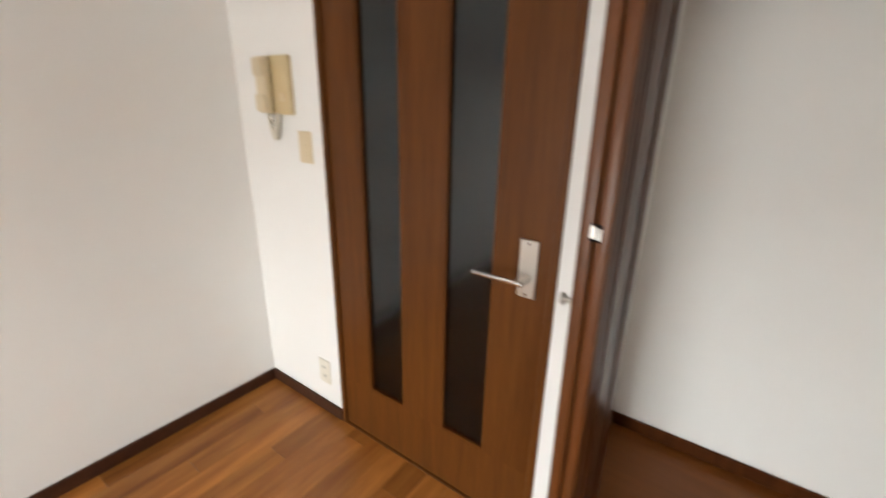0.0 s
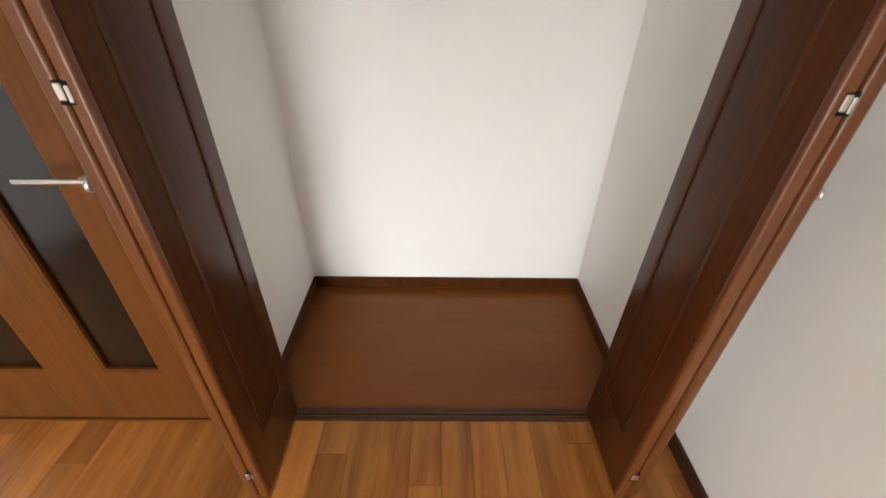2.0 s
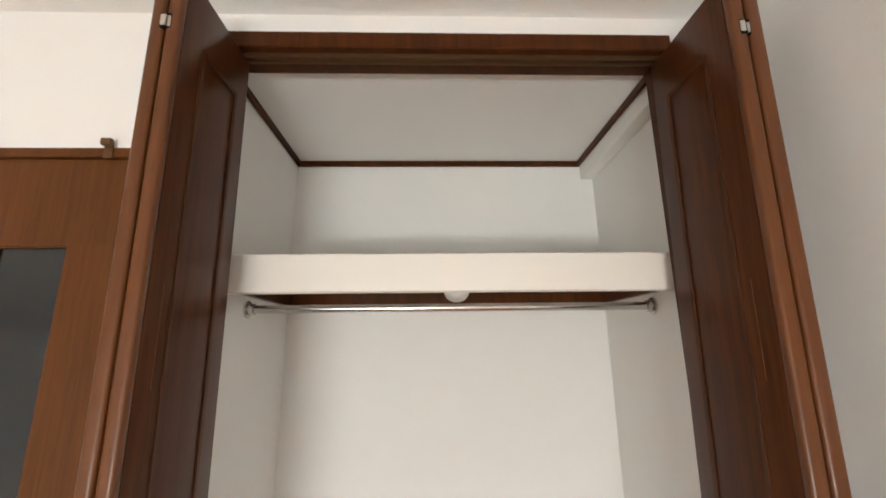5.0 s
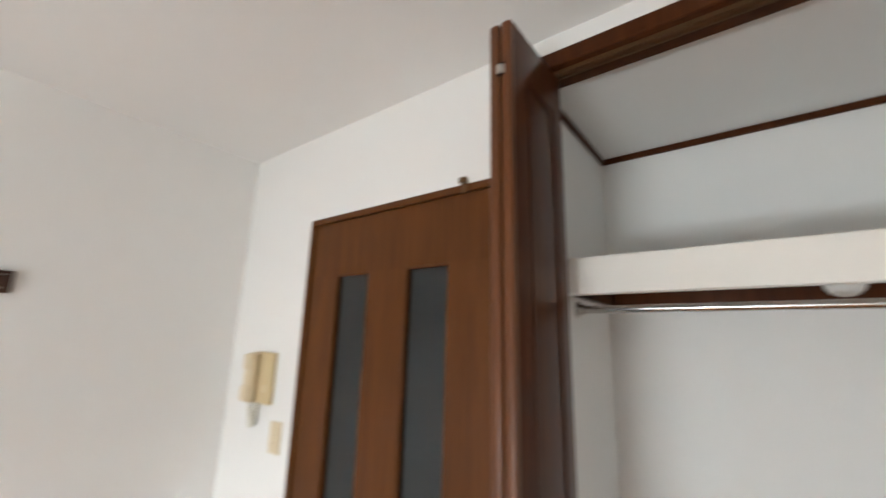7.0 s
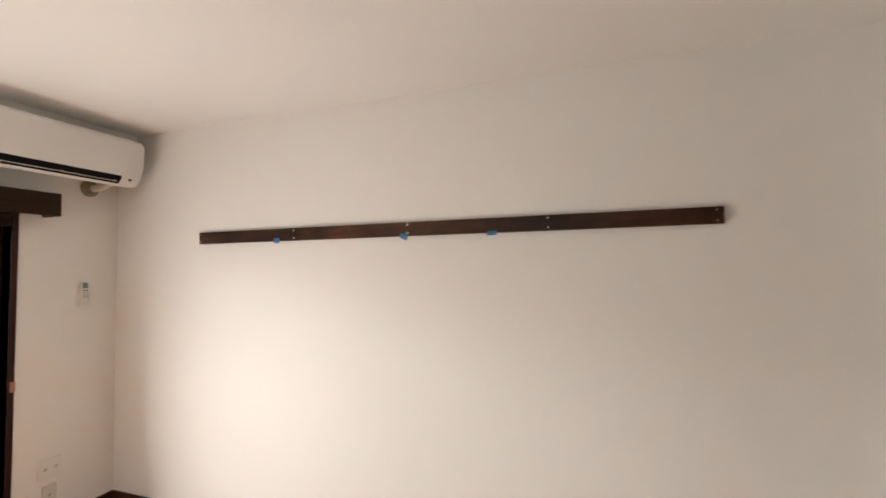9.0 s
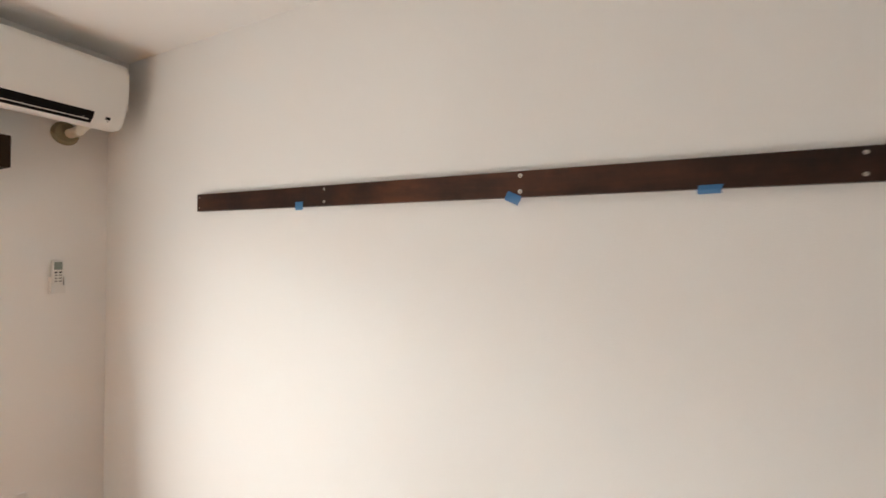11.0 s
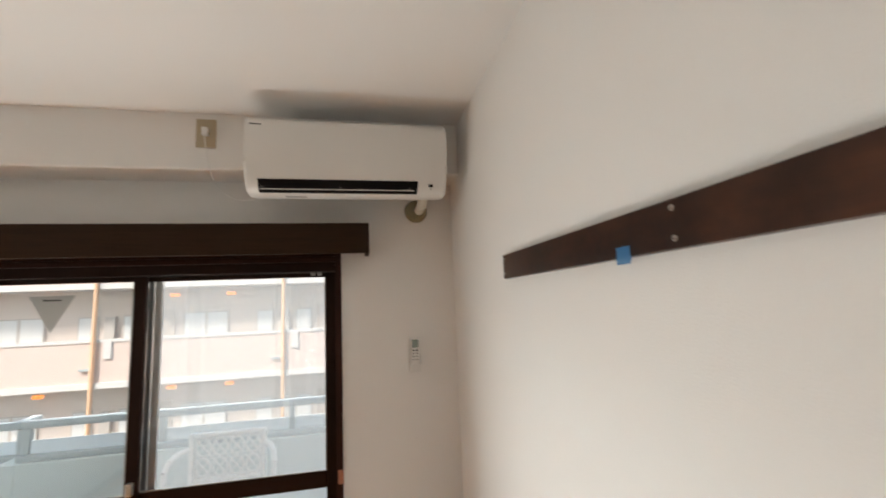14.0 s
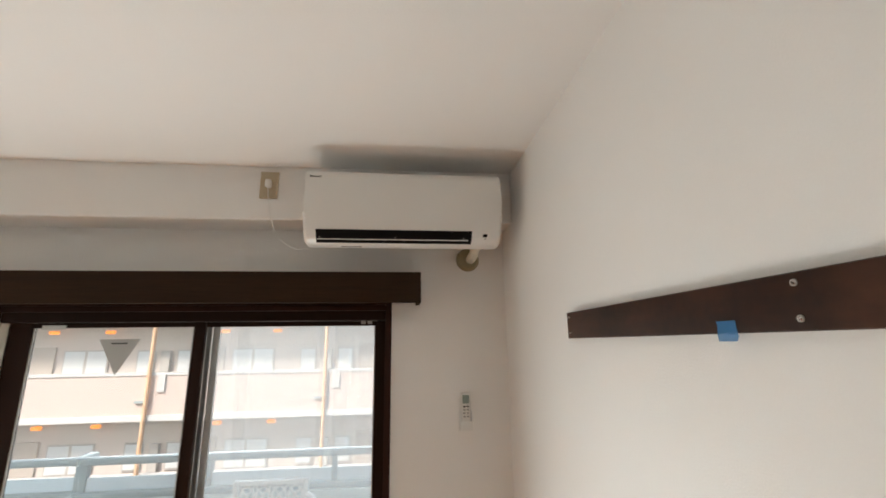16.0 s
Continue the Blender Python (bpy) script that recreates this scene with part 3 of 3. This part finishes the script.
    outline = [(yb, 2.094)] + front + [(-4.020, 2.330), (-4.023, 2.350), (-4.032, 2.362), (-4.050, 2.366), (yb, 2.366)]
    bm = prism(bmesh.new(), outline, x0, x1)
    ends = [e for e in bm.edges if all(abs(v.co.x - x0) < 1e-6 for v in e.verts) or all(abs(v.co.x - x1) < 1e-6 for v in e.verts)]
    bmesh.ops.bevel(bm, geom=ends, offset=0.014, segments=4, affect='EDGES', profile=0.5)
    part("body", bm, ACWHITE, a, smooth=True)
    sx0, sx1 = 0.217, 0.830
    # the outlet isn't cut in: its inner shade is a black solid
    slot = part("air_outlet_shade", prism(bmesh.new(), [(-4.055, 2.128), (-4.0396, 2.1285), (-4.0500, 2.1045), (-4.0746, 2.0825), (-4.085, 2.090)], sx0, sx1), BLACK, a, "black solid for the shade inside the air outlet")
    part("louver", prism(bmesh.new(), [(-4.0606, 2.0968), (-4.0586, 2.0946), (-4.0604, 2.0928), (-4.0625, 2.0952)], sx0 + 0.014, sx1 - 0.006), ACWHITE, slot, "slim white louver")
    for x in (0.250, 0.524, 0.815):
        part("louver_pivot", prism(bmesh.new(), [(-4.0540, 2.1045), (-4.0495, 2.1025), (-4.0580, 2.0948), (-4.0610, 2.0965)], x - 0.0018, x + 0.0018), GREYPLASTIC, slot)
    part("receiver_window", prism(bmesh.new(), [(-4.0510, 2.1185), (-4.0442, 2.1180), (-4.0492, 2.1070), (-4.0560, 2.1075)], 0.154, 0.172), BLACK, a, "dark receiver window")
    part("status_lamp", prism(bmesh.new(), [(-4.0560, 2.1045), (-4.0510, 2.1040), (-4.0580, 2.0975), (-4.0620, 2.0995)], 0.160, 0.164), GREYPLASTIC, a)
    part("badge", boxes(*[(0.858 - i * 0.0075 - 0.0055, 0.858 - i * 0.0075, -4.0212, -4.0198, 2.3345, 2.3345 + (0.0050 if i else 0.0080)) for i in range(6)]), BLACK, a, "small dark badge bar")
    part("bottom_label", boxes((0.66, 0.74, -4.128, -4.108, 2.0775, 2.0800)), GREYPLASTIC, a)
    part("mounting_plate", boxes((0.14, 0.83, -4.2149, -4.2139, 2.22, 2.340)), SATIN, a)


air_conditioner()

pp = thing("pipe_sleeve", (0.176, -4.38, 2.06), "grey-green puttied pipe hole below the air conditioner", "pipe cover")
bm = rod(bmesh.new(), (0.178, S_Y, 2.082), (0.178, S_Y + 0.020, 2.082), 0.056, 26, 0.045)
part("flange", bm, PUTTY, pp, smooth=True)
bm = rod(bmesh.new(), (0.166, S_Y + 0.02, 2.082), (0.166, -4.30, 2.086), 0.022, 18)
rod(bm, (0.166, -4.300, 2.084), (0.166, -4.250, 2.110), 0.022, 18)
rod(bm, (0.166, -4.255, 2.104), (0.166, -4.205, 2.112), 0.022, 18)
part("wrapped_pipe", bm, PALEIVORY, pp, "pale taped pipe", smooth=True)

ps = thing("air_conditioner_socket", (1.06, -4.21, 2.37), "beige power socket plate with a plug on the beam", "socket")
part("plate", boxes((1.030, 1.106, -4.215, -4.207, 2.307, 2.428), bevel=0.002, seg=2), BEIGEPLATE, ps)
part("plug", boxes((1.055, 1.079, -4.207, -4.180, 2.352, 2.386), bevel=0.006, seg=3), WHITEPLASTIC, ps, smooth=True)
cv = bpy.data.curves.new("power_cord", 'CURVE')
cv.dimensions, cv.bevel_depth, cv.bevel_resolution = '3D', 0.0018, 3
sp = cv.splines.new('BEZIER')
way = [(1.067, -4.186, 2.358), (1.064, -4.192, 2.315), (1.052, -4.205, 2.23), (1.02, -4.21, 2.145), (0.95, -4.205, 2.090), (0.872, -4.17, 2.078)]
sp.bezier_points.add(len(way) - 1)
for p, c in zip(sp.bezier_points, way):
    p.co, p.handle_left_type, p.handle_right_type = c, 'AUTO', 'AUTO'
cv.materials.append(WHITEPLASTIC)
pc = new("power_cord", cv)
pc.parent = ps
pc.matrix_parent_inverse = ps.matrix_basis.inverted()

# ---- round ceiling light, switched off ----
cl = thing("ceiling_light", (1.40, -2.28, H - 0.1), "round off-white acrylic ceiling light, switched off", "ceiling light")
part("base_plate", rod(bmesh.new(), (1.40, -2.28, H - 0.028), (1.40, -2.28, H - 0.0005), 0.275, 48), WHITEPLASTIC, cl, smooth=True)
bm = bmesh.new()
ring = [(0.295, -0.028), (0.302, -0.040), (0.300, -0.070), (0.280, -0.092), (0.220, -0.106), (0.120, -0.113)]
n = 56
rows = [[bm.verts.new((1.40 + r * math.cos(i / n * math.tau), -2.28 + r * math.sin(i / n * math.tau), H + z)) for i in range(n)] for r, z in ring]
for p, q in zip(rows, rows[1:]):
    for i in range(n):
        bm.faces.new((p[i], p[(i + 1) % n], q[(i + 1) % n], q[i]))
bm.faces.new(rows[-1])
bm.faces.new(rows[0][::-1])
part("shade", bm, ACRYLIC, cl, "milky acrylic shade", smooth=True)

# ---- remote control in its holder ----
rc = thing("remote_control", (0.206, S_Y + 0.01, 1.34), "white air conditioner remote in a wall holder", "remote control")
part("holder", boxes((0.179, 0.233, S_Y, S_Y + 0.006, 1.318, 1.450), (0.179, 0.233, S_Y + 0.026, S_Y + 0.029, 1.318, 1.355),
                     (0.179, 0.182, S_Y + 0.006, S_Y + 0.026, 1.318, 1.395), (0.230, 0.233, S_Y + 0.006, S_Y + 0.026, 1.318, 1.395),
                     (0.182, 0.230, S_Y + 0.006, S_Y + 0.026, 1.318, 1.321)), WHITEPLASTIC, rc)
bd = part("remote_body", boxes((0.185, 0.227, S_Y + 0.0065, S_Y + 0.0255, 1.3215, 1.474), bevel=0.007, seg=3), WHITEPLASTIC, rc, smooth=True)
part("display", boxes((0.191, 0.221, S_Y + 0.0250, S_Y + 0.0265, 1.430, 1.466), bevel=0.0007), LCD, bd, "grey-green display")
for r in range(4):
    for c in range(2):
        part("button", boxes((0.193 + c * 0.016, 0.203 + c * 0.016, S_Y + 0.0255, S_Y + 0.027, 1.414 - r * 0.014, 1.421 - r * 0.014)), GREYPLASTIC if r else BLACK, bd)

oc = thing("wall_outlet", (0.36, S_Y, 0.37), "white double outlet plate near the floor", "socket")
part("plate", boxes((0.300, 0.420, S_Y, S_Y + 0.008, 0.305, 0.425), bevel=0.002, seg=2), ACWHITE, oc)
for x in (0.335, 0.385):
    part("outlet_insert", boxes((x - 0.014, x + 0.014, S_Y + 0.008, S_Y + 0.010, 0.345, 0.385), bevel=0.0006), ACWHITE, oc)
    part("slots", boxes((x - 0.006, x - 0.004, S_Y + 0.010, S_Y + 0.011, 0.358, 0.374), (x + 0.004, x + 0.006, S_Y + 0.010, S_Y + 0.011, 0.358, 0.374)), BLACK, oc)
jp = thing("telephone_plate", (0.36, S_Y, 0.2), "grey blank wall plate near the floor", "wall plate")
part("plate", boxes((0.325, 0.395, S_Y, S_Y + 0.008, 0.150, 0.268), bevel=0.002, seg=2), ACRYLIC, jp)
part("jack", boxes((0.353, 0.367, S_Y + 0.008, S_Y + 0.0095, 0.203, 0.216)), GREYPLASTIC, jp)

# ---- window ----
wd = thing("window_1", (1.365, S_Y, 0), "dark bronze sliding balcony window, two tall sashes", "window", kind="structure")
Y0 = S_Y
part("casing", boxes((WX0 - 0.028, WX0, Y0 - TS, Y0 + 0.010, 0.03, WZ1 + 0.012), (WX1, WX1 + 0.034, Y0 - TS, Y0 + 0.010, 0.03, WZ1 + 0.012),
                     (WX0, WX1, Y0 - TS, Y0 + 0.010, WZ1 - 0.012, WZ1 + 0.012), (WX0, WX1, Y0 - TS, Y0 + 0.010, 0.03, WZ0 + 0.01), bevel=0.002), CASEWOOD, wd, "dark brown wooden casing")
part("head_board", boxes((WX0 - 0.028, WX1 + 0.034, Y0 + 0.0005, Y0 + 0.012, WZ1 + 0.0125, 1.955)), CASEWOOD, wd, "dark brown head board")
# pale strip: daylight on the reveal put into the colour
part("jamb_light_strip", boxes((WX1 - 0.006, WX1 - 0.0005, Y0 - 0.043, Y0 - 0.004, WZ0 + 0.011, WZ1 - 0.057)), PALEIVORY, wd, "pale strip for the daylight on the jamb reveal")
part("head_frame", boxes((WX0 + 0.001, WX1 - 0.001, Y0 - 0.120, Y0 - 0.004, 1.800, WZ1 - 0.013)), SASHBROWN, wd)
part("floor_track", boxes((WX0 + 0.001, WX1 - 0.008, Y0 - 0.120, Y0 - 0.020, WZ0 + 0.011, WZ0 + 0.022)), ALUMINIUM, wd, "pale aluminium track")


def sash(x0, x1, y, glass_x):
    z1 = 1.7985
    s = part("sash", boxes((x0, glass_x[0], y - 0.024, y, 0.07, z1), (glass_x[1], x1, y - 0.024, y, 0.07, z1),
                           (glass_x[0], glass_x[1], y - 0.024, y, 1.778, z1), (glass_x[0], glass_x[1], y - 0.024, y, 0.828, 0.900),
                           (glass_x[0], glass_x[1], y - 0.024, y, 0.07, 0.16), bevel=0.0025), SASHBROWN, wd)
    p = part("pane", boxes((glass_x[0], glass_x[1], y - 0.014, y - 0.009, 0.900, 1.778)), PANEGLASS, s, "clear glass with a faint white veil for glare")
    q = part("lower_pane", boxes((glass_x[0], glass_x[1], y - 0.014, y - 0.009, 0.16, 0.828)), FROST, s, "frosted lower glass")
    p.visible_shadow = q.visible_shadow = False
    w = 0.005
    part("gasket", boxes((glass_x[0], glass_x[0] + w, y - 0.008, y - 0.002, 0.900, 1.778), (glass_x[1] - w, glass_x[1], y - 0.008, y - 0.002, 0.900, 1.778),
                         (glass_x[0] + w, glass_x[1] - w, y - 0.008, y - 0.002, 0.900, 0.900 + w)), GREYPLASTIC, s)
    return s


right = sash(WX0 + 0.002, 1.418, Y0 - 0.071, (0.614, 1.374))
left = sash(1.366, WX1 - 0.008, Y0 - 0.045, (1.412, 2.066))
part("top_clip", boxes((1.935, 2.030, Y0 - 0.0448, Y0 - 0.040, 1.772, 1.790), bevel=0.0015), ALUMINIUM, left, "pale metal clip")
part("crescent_lock", boxes((1.376, 1.400, Y0 - 0.045, Y0 - 0.021, 0.905, 0.955), bevel=0.004, seg=2), SATIN, left)
part("pull", boxes((0.536, 0.560, Y0 + 0.0100, Y0 + 0.015, 0.867, 0.926), bevel=0.002), PULLORANGE, wd, "faded orange plastic tab")
for x in (0.64, 0.67, 2.0, 1.96):
    part("roller_guide", boxes((x - 0.010, x + 0.010, Y0 - 0.070, Y0 - 0.047, 1.785, 1.7995)), GREYPLASTIC, wd)

bm = bmesh.new()
tri = [bm.verts.new(c) for c in ((1.632, Y0 - 0.0500, 1.728), (1.800, Y0 - 0.0500, 1.728), (1.716, Y0 - 0.0500, 1.574))]
bm.faces.new(tri)
part("triangle_sticker", bm, STICKER, left, "grey inverted triangle sticker")
part("sticker_text", boxes(*[(1.684 + i * 0.011, 1.692 + i * 0.011, Y0 - 0.0492, Y0 - 0.0486, 1.706, 1.713) for i in range(6)]), BLACK, left)

sc = thing("insect_screen", (0.98, Y0 - 0.11, 0.05), "sliding insect screen with aluminium frame", "screen door")
ys = Y0 - 0.100
part("frame", boxes((1.322, 1.350, ys - 0.012, ys, 0.07, 1.795), (1.356, 1.376, ys - 0.010, ys, 0.07, 1.795), (0.570, 0.606, ys - 0.012, ys, 0.07, 1.795),
                    (0.606, 1.322, ys - 0.012, ys, 1.785, 1.795), (0.606, 1.322, ys - 0.012, ys, 0.07, 0.11)), ALUMINIUM, sc)
msh = part("mesh_screen", boxes((0.606, 1.322, ys - 0.0065, ys - 0.006, 0.11, 1.785)), SCREENMESH, sc, "fine grey mesh")
msh.visible_shadow = False

cb = thing("curtain_box", (1.4, -4.32, 1.87), "dark brown wooden curtain box over the window", "curtain box")
BX0, BX1 = 0.411, 2.36
part("front_board", boxes((BX0, BX1, -4.272, -4.254, 1.865, 1.998), bevel=0.002), BOXWOOD, cb)
part("top_board", boxes((BX0, BX1, -4.399, -4.272, 1.980, 1.998), bevel=0.001), BOXWOOD, cb)
part("end_board", boxes((BX0, BX0 + 0.018, -4.399, -4.272, 1.865, 1.980), bevel=0.001), BOXWOOD, cb)
part("end_board", boxes((BX1 - 0.018, BX1, -4.399, -4.272, 1.865, 1.980), bevel=0.001), BOXWOOD, cb)
for y in (-4.31, -4.35):
    part("curtain_track", boxes((BX0 + 0.03, BX1 - 0.03, y - 0.008, y + 0.008, 1.966, 1.9795)), TRIMWOOD, cb)

# ---- unseen walls around the flat; the upper one keeps sun off the balcony ----
structure("sun_block_wall", boxes((-9, 12, S_Y - TS, S_Y, 2.60, 9.5)), CONCRETE, "unseen plain wall above the flat, keeps sun off the balcony", "building")
structure("flat_wall_west", boxes((-9, -0.12, S_Y - TS, S_Y, -6, 2.60)), CONCRETE, "unseen plain wall beside the flat", "building")
structure("lower_storeys", boxes((-0.12, E_X + 0.12, S_Y - TS, S_Y, -6, -0.09)), CONCRETE, "unseen plain wall below the flat", "building")
structure("flat_wall_east", boxes((E_X + 0.12, 12, S_Y - TS, S_Y, -6, 2.60)), CONCRETE, "unseen plain wall beside the flat", "building")

# ---- balcony ----
structure("balcony_floor", boxes((-1.2, 4.2, -5.75, S_Y - TS, -0.22, -0.06)), BALCONYFLOOR, "grey balcony floor", "balcony")
structure("balcony_parapet", boxes((-1.2, 2.49, -5.62, -5.50, -0.06, 0.775), (2.49, 2.59, -5.75, -5.50, -0.06, 0.775), (2.59, 4.2, -5.75, -5.64, -0.06, 0.745), bevel=0.006), CONCRETE,
          "pale grey-green painted balcony parapet", "parapet")
br = thing("balcony_railing", (1.5, -5.56, 0.77), "grey painted tubular balcony railing", "railing")
part("top_rail", boxes((-1.2, 2.50, -5.595, -5.535, 0.965, 1.010), bevel=0.010, seg=2), RAILPAINT, br, smooth=True)
part("corner_rail", boxes((2.50, 2.56, -5.735, -5.535, 0.965, 1.010), bevel=0.010, seg=2), RAILPAINT, br, smooth=True)
part("far_rail", boxes((2.56, 4.2, -5.735, -5.675, 0.935, 0.980), bevel=0.010, seg=2), RAILPAINT, br, smooth=True)
part("bottom_rail", boxes((-1.2, 2.50, -5.60, -5.515, 0.776, 0.812), bevel=0.006, seg=2), RAILPAINT, br, smooth=True)
part("far_bottom_rail", boxes((2.56, 4.2, -5.735, -5.655, 0.746, 0.782), bevel=0.006, seg=2), RAILPAINT, br, smooth=True)
part("lower_panel", boxes((-1.2, 2.50, -5.572, -5.562, 0.812, 0.890)), PALEPANEL, br, "pale blue panel strip")
part("far_lower_panel", boxes((2.56, 4.2, -5.712, -5.702, 0.782, 0.860)), PALEPANEL, br, "pale blue panel strip")
for x in (-0.7, 0.12, 0.92, 1.72, 2.47):
    part("post", boxes((x - 0.018, x + 0.018, -5.583, -5.547, 0.812, 0.966)), RAILPAINT, br)
for x in (2.59, 3.3, 3.9):
    part("post", boxes((x - 0.018, x + 0.018, -5.723, -5.687, 0.782, 0.936)), RAILPAINT, br)


def garden_chair():
    g = thing("garden_chair", (1.25, -5.1, -0.06), "white plastic garden chair with ornamental lattice back", "chair")
    x0, x1, yb = 1.035, 1.470, -5.30
    part("back_frame", boxes((x0, x0 + 0.030, yb - 0.02, yb + 0.02, 0.35, 0.905), (x1 - 0.030, x1, yb - 0.02, yb + 0.02, 0.35, 0.905),
                             (x0 + 0.030, x1 - 0.030, yb - 0.02, yb + 0.02, 0.875, 0.905), (x0 + 0.030, x1 - 0.030, yb - 0.02, yb + 0.02, 0.62, 0.645), bevel=0.008, seg=2), WHITEPLASTIC, g, smooth=True)
    bm = bmesh.new()
    cols, rows = 4, 2
    cw, ch = (x1 - x0 - 0.06) / cols, (0.875 - 0.645) / rows
    for i in range(cols):
        for j in range(rows):
            cx, cz = x0 + 0.03 + (i + 0.5) * cw, 0.645 + (j + 0.5) * ch
            for k in range(12):
                a0, a1 = k / 12 * math.tau, (k + 1) / 12 * math.tau
                rod(bm, (cx + cw * 0.43 * math.cos(a0), yb, cz + ch * 0.45 * math.sin(a0)), (cx + cw * 0.43 * math.cos(a1), yb, cz + ch * 0.45 * math.sin(a1)), 0.007, 6)
            for k in range(4):
                a = math.pi / 4 + k * math.pi / 2
                rod(bm, (cx, yb, cz), (cx + cw * 0.5 * math.cos(a) * 1.3, yb, cz + ch * 0.5 * math.sin(a) * 1.3), 0.006, 6)
    part("lattice", bm, WHITEPLASTIC, g)
    part("seat", boxes((x0, x1, yb + 0.02, -4.86, 0.33, 0.36), bevel=0.010, seg=2), WHITEPLASTIC, g, smooth=True)
    for x, d in ((x0 + 0.01, -1), (x1 - 0.01, 1)):
        bm = bmesh.new()
        way = [(x, yb, 0.815), (x + d * 0.045, yb + 0.05, 0.812), (x + d * 0.075, yb + 0.11, 0.785), (x + d * 0.085, yb + 0.15, 0.74), (x + d * 0.085, yb + 0.165, 0.66), (x + d * 0.06, yb + 0.17, 0.36)]
        for a, b in zip(way, way[1:]):
            rod(bm, a, b, 0.017, 10)
        part("armrest", bm, WHITEPLASTIC, g, smooth=True)
        part("seat_bracket", boxes((min(x, x + d * 0.075), max(x, x + d * 0.075), yb + 0.15, yb + 0.19, 0.335, 0.362), bevel=0.004), WHITEPLASTIC, g)
    for x in (x0, x1 - 0.035):
        for y in (yb - 0.015, -4.90):
            part("leg", boxes((x, x + 0.035, y, y + 0.035, -0.06, 0.33), bevel=0.004), WHITEPLASTIC, g)


garden_chair()

# ---- house across the street ----
structure("ground", boxes((-600, 600, -1200, 600, -6.2, -6.0)), ASPHALT, "grey asphalt ground between the buildings", "ground")


def far_house():
    hs = thing("apartment_building", (4, -18, -6.0), "pale pink-brown apartment block with open corridors", "building")
    xa, xb, yf, yw = -14.0, 26.0, -16.0, -17.0
    part("wall", boxes((xa, xb, yw - 8, yw, -6.0, 9.0)), FACADE, hs)
    part("roof", boxes((xa - 0.3, xb + 0.3, yw - 8.2, yf, 9.0, 9.4)), SLABWHITE, hs)
    levels = (-5.86, -3.11, -0.37, 2.38, 5.13)
    for z in levels:
        part("corridor_slab", boxes((xa, xb, yw, yf + 0.05, z, z + 0.16)), SLABWHITE, hs)
        p = part("corridor_parapet", boxes((xa, xb, yf - 0.14, yf, z + 0.16, z + 1.26)), PARAPETPINK, hs)
        part("coping", boxes((xa, xb, yf - 0.17, yf + 0.03, z + 1.26, z + 1.34)), SLABWHITE, p)
        for k in range(8):
            x0 = xa + 0.65 + 2.55 + k * 5.0
            part("drain_cover", boxes((x0 + 3.05, x0 + 3.25, yf, yf + 0.05, z + 0.80, z + 1.30)), SLABWHITE, p)
            if z > 4 or z < -4:
                continue
            for wx, ww, wz, wh in ((x0 + 0.3, 1.3, 1.15, 0.85), (x0 + 2.75, 0.52, 1.20, 0.78), (x0 + 3.95, 0.52, 1.20, 0.78)):
                w = part("window", boxes((wx, wx + ww, yw, yw + 0.05, z + wz, z + wz + wh)), FARFRAME, hs)
                half = ww / (2 if ww > 1 else 1)
                for i in range(2 if ww > 1 else 1):
                    part("window_pane", boxes((wx + i * half + 0.04, wx + (i + 1) * half - 0.04, yw + 0.05, yw + 0.06, z + wz + 0.04, z + wz + wh - 0.04)), FARWINDOW, w)
            d = part("entrance_door", boxes((x0 + 1.85, x0 + 2.60, yw, yw + 0.05, z + 0.16, z + 2.10)), FARDOOR, hs)
            part("meter_box", boxes((x0 + 3.45, x0 + 3.72, yw, yw + 0.14, z + 1.10, z + 1.95)), FARFRAME, hs)
            for lx in (x0 + 0.15, x0 + 1.75):
                lamp = part("corridor_lamp", boxes((lx - 0.13, lx + 0.13, yw + 0.3, yw + 0.44, z + 2.48, z + 2.59), bevel=0.03), LAMPGLOW, hs, "lit warm corridor lamp")
    for k in range(8):
        x = xa + 1.68 + k * 5.0
        dp = part("downpipe", rod(bmesh.new(), (x, yf + 0.09, -6.0), (x, yf + 0.09, 9.0), 0.055, 12), LITPIPE, hs, "downpipe coloured orange for the warm light on it", smooth=True)
        for z in levels:
            part("pipe_elbow", boxes((x - 0.02, x + 0.32, yf + 0.02, yf + 0.10, z + 0.50, z + 0.56)), RAILPAINT, dp)


far_house()

# ---- floor boards ----
rng = random.Random(7)
floor = structure("floor", boxes((0, E_X, S_Y, 0.0, -0.008, -0.0045)), JOINT, "honey-brown wooden plank floor with fine dark joints", "floor")
BW, BL = 0.1009, 0.909


def plank_mesh(length):
    bm = boxes((0, BW - 0.0007, 0, length - 0.0007, -0.004, 0.0))
    es = [e for e in bm.edges if all(v.co.z > -0.001 for v in e.verts)]
    bmesh.ops.bevel(bm, geom=es, offset=0.0006, segments=1, affect='EDGES')
    me = bpy.data.meshes.new("plank")
    bm.to_mesh(me)
    bm.free()
    me.materials.append(FLOORWOOD)
    return me


shared = {}
x = 0.0
i = 0
while x < E_X - 0.02:
    start = S_Y - (i * 0.37 % 1.0) * BL
    while start < -0.01:
        y0, y1 = max(start, S_Y), min(start + BL, 0.0)
        if y1 - y0 > 0.02:
            ln = round(y1 - y0, 3)
            if ln not in shared:
                shared[ln] = plank_mesh(ln)
            p = new("plank", shared[ln])
            p.parent = floor
            p.location = (x, y0, 0)
        start += BL
    x += BW
    i += 1
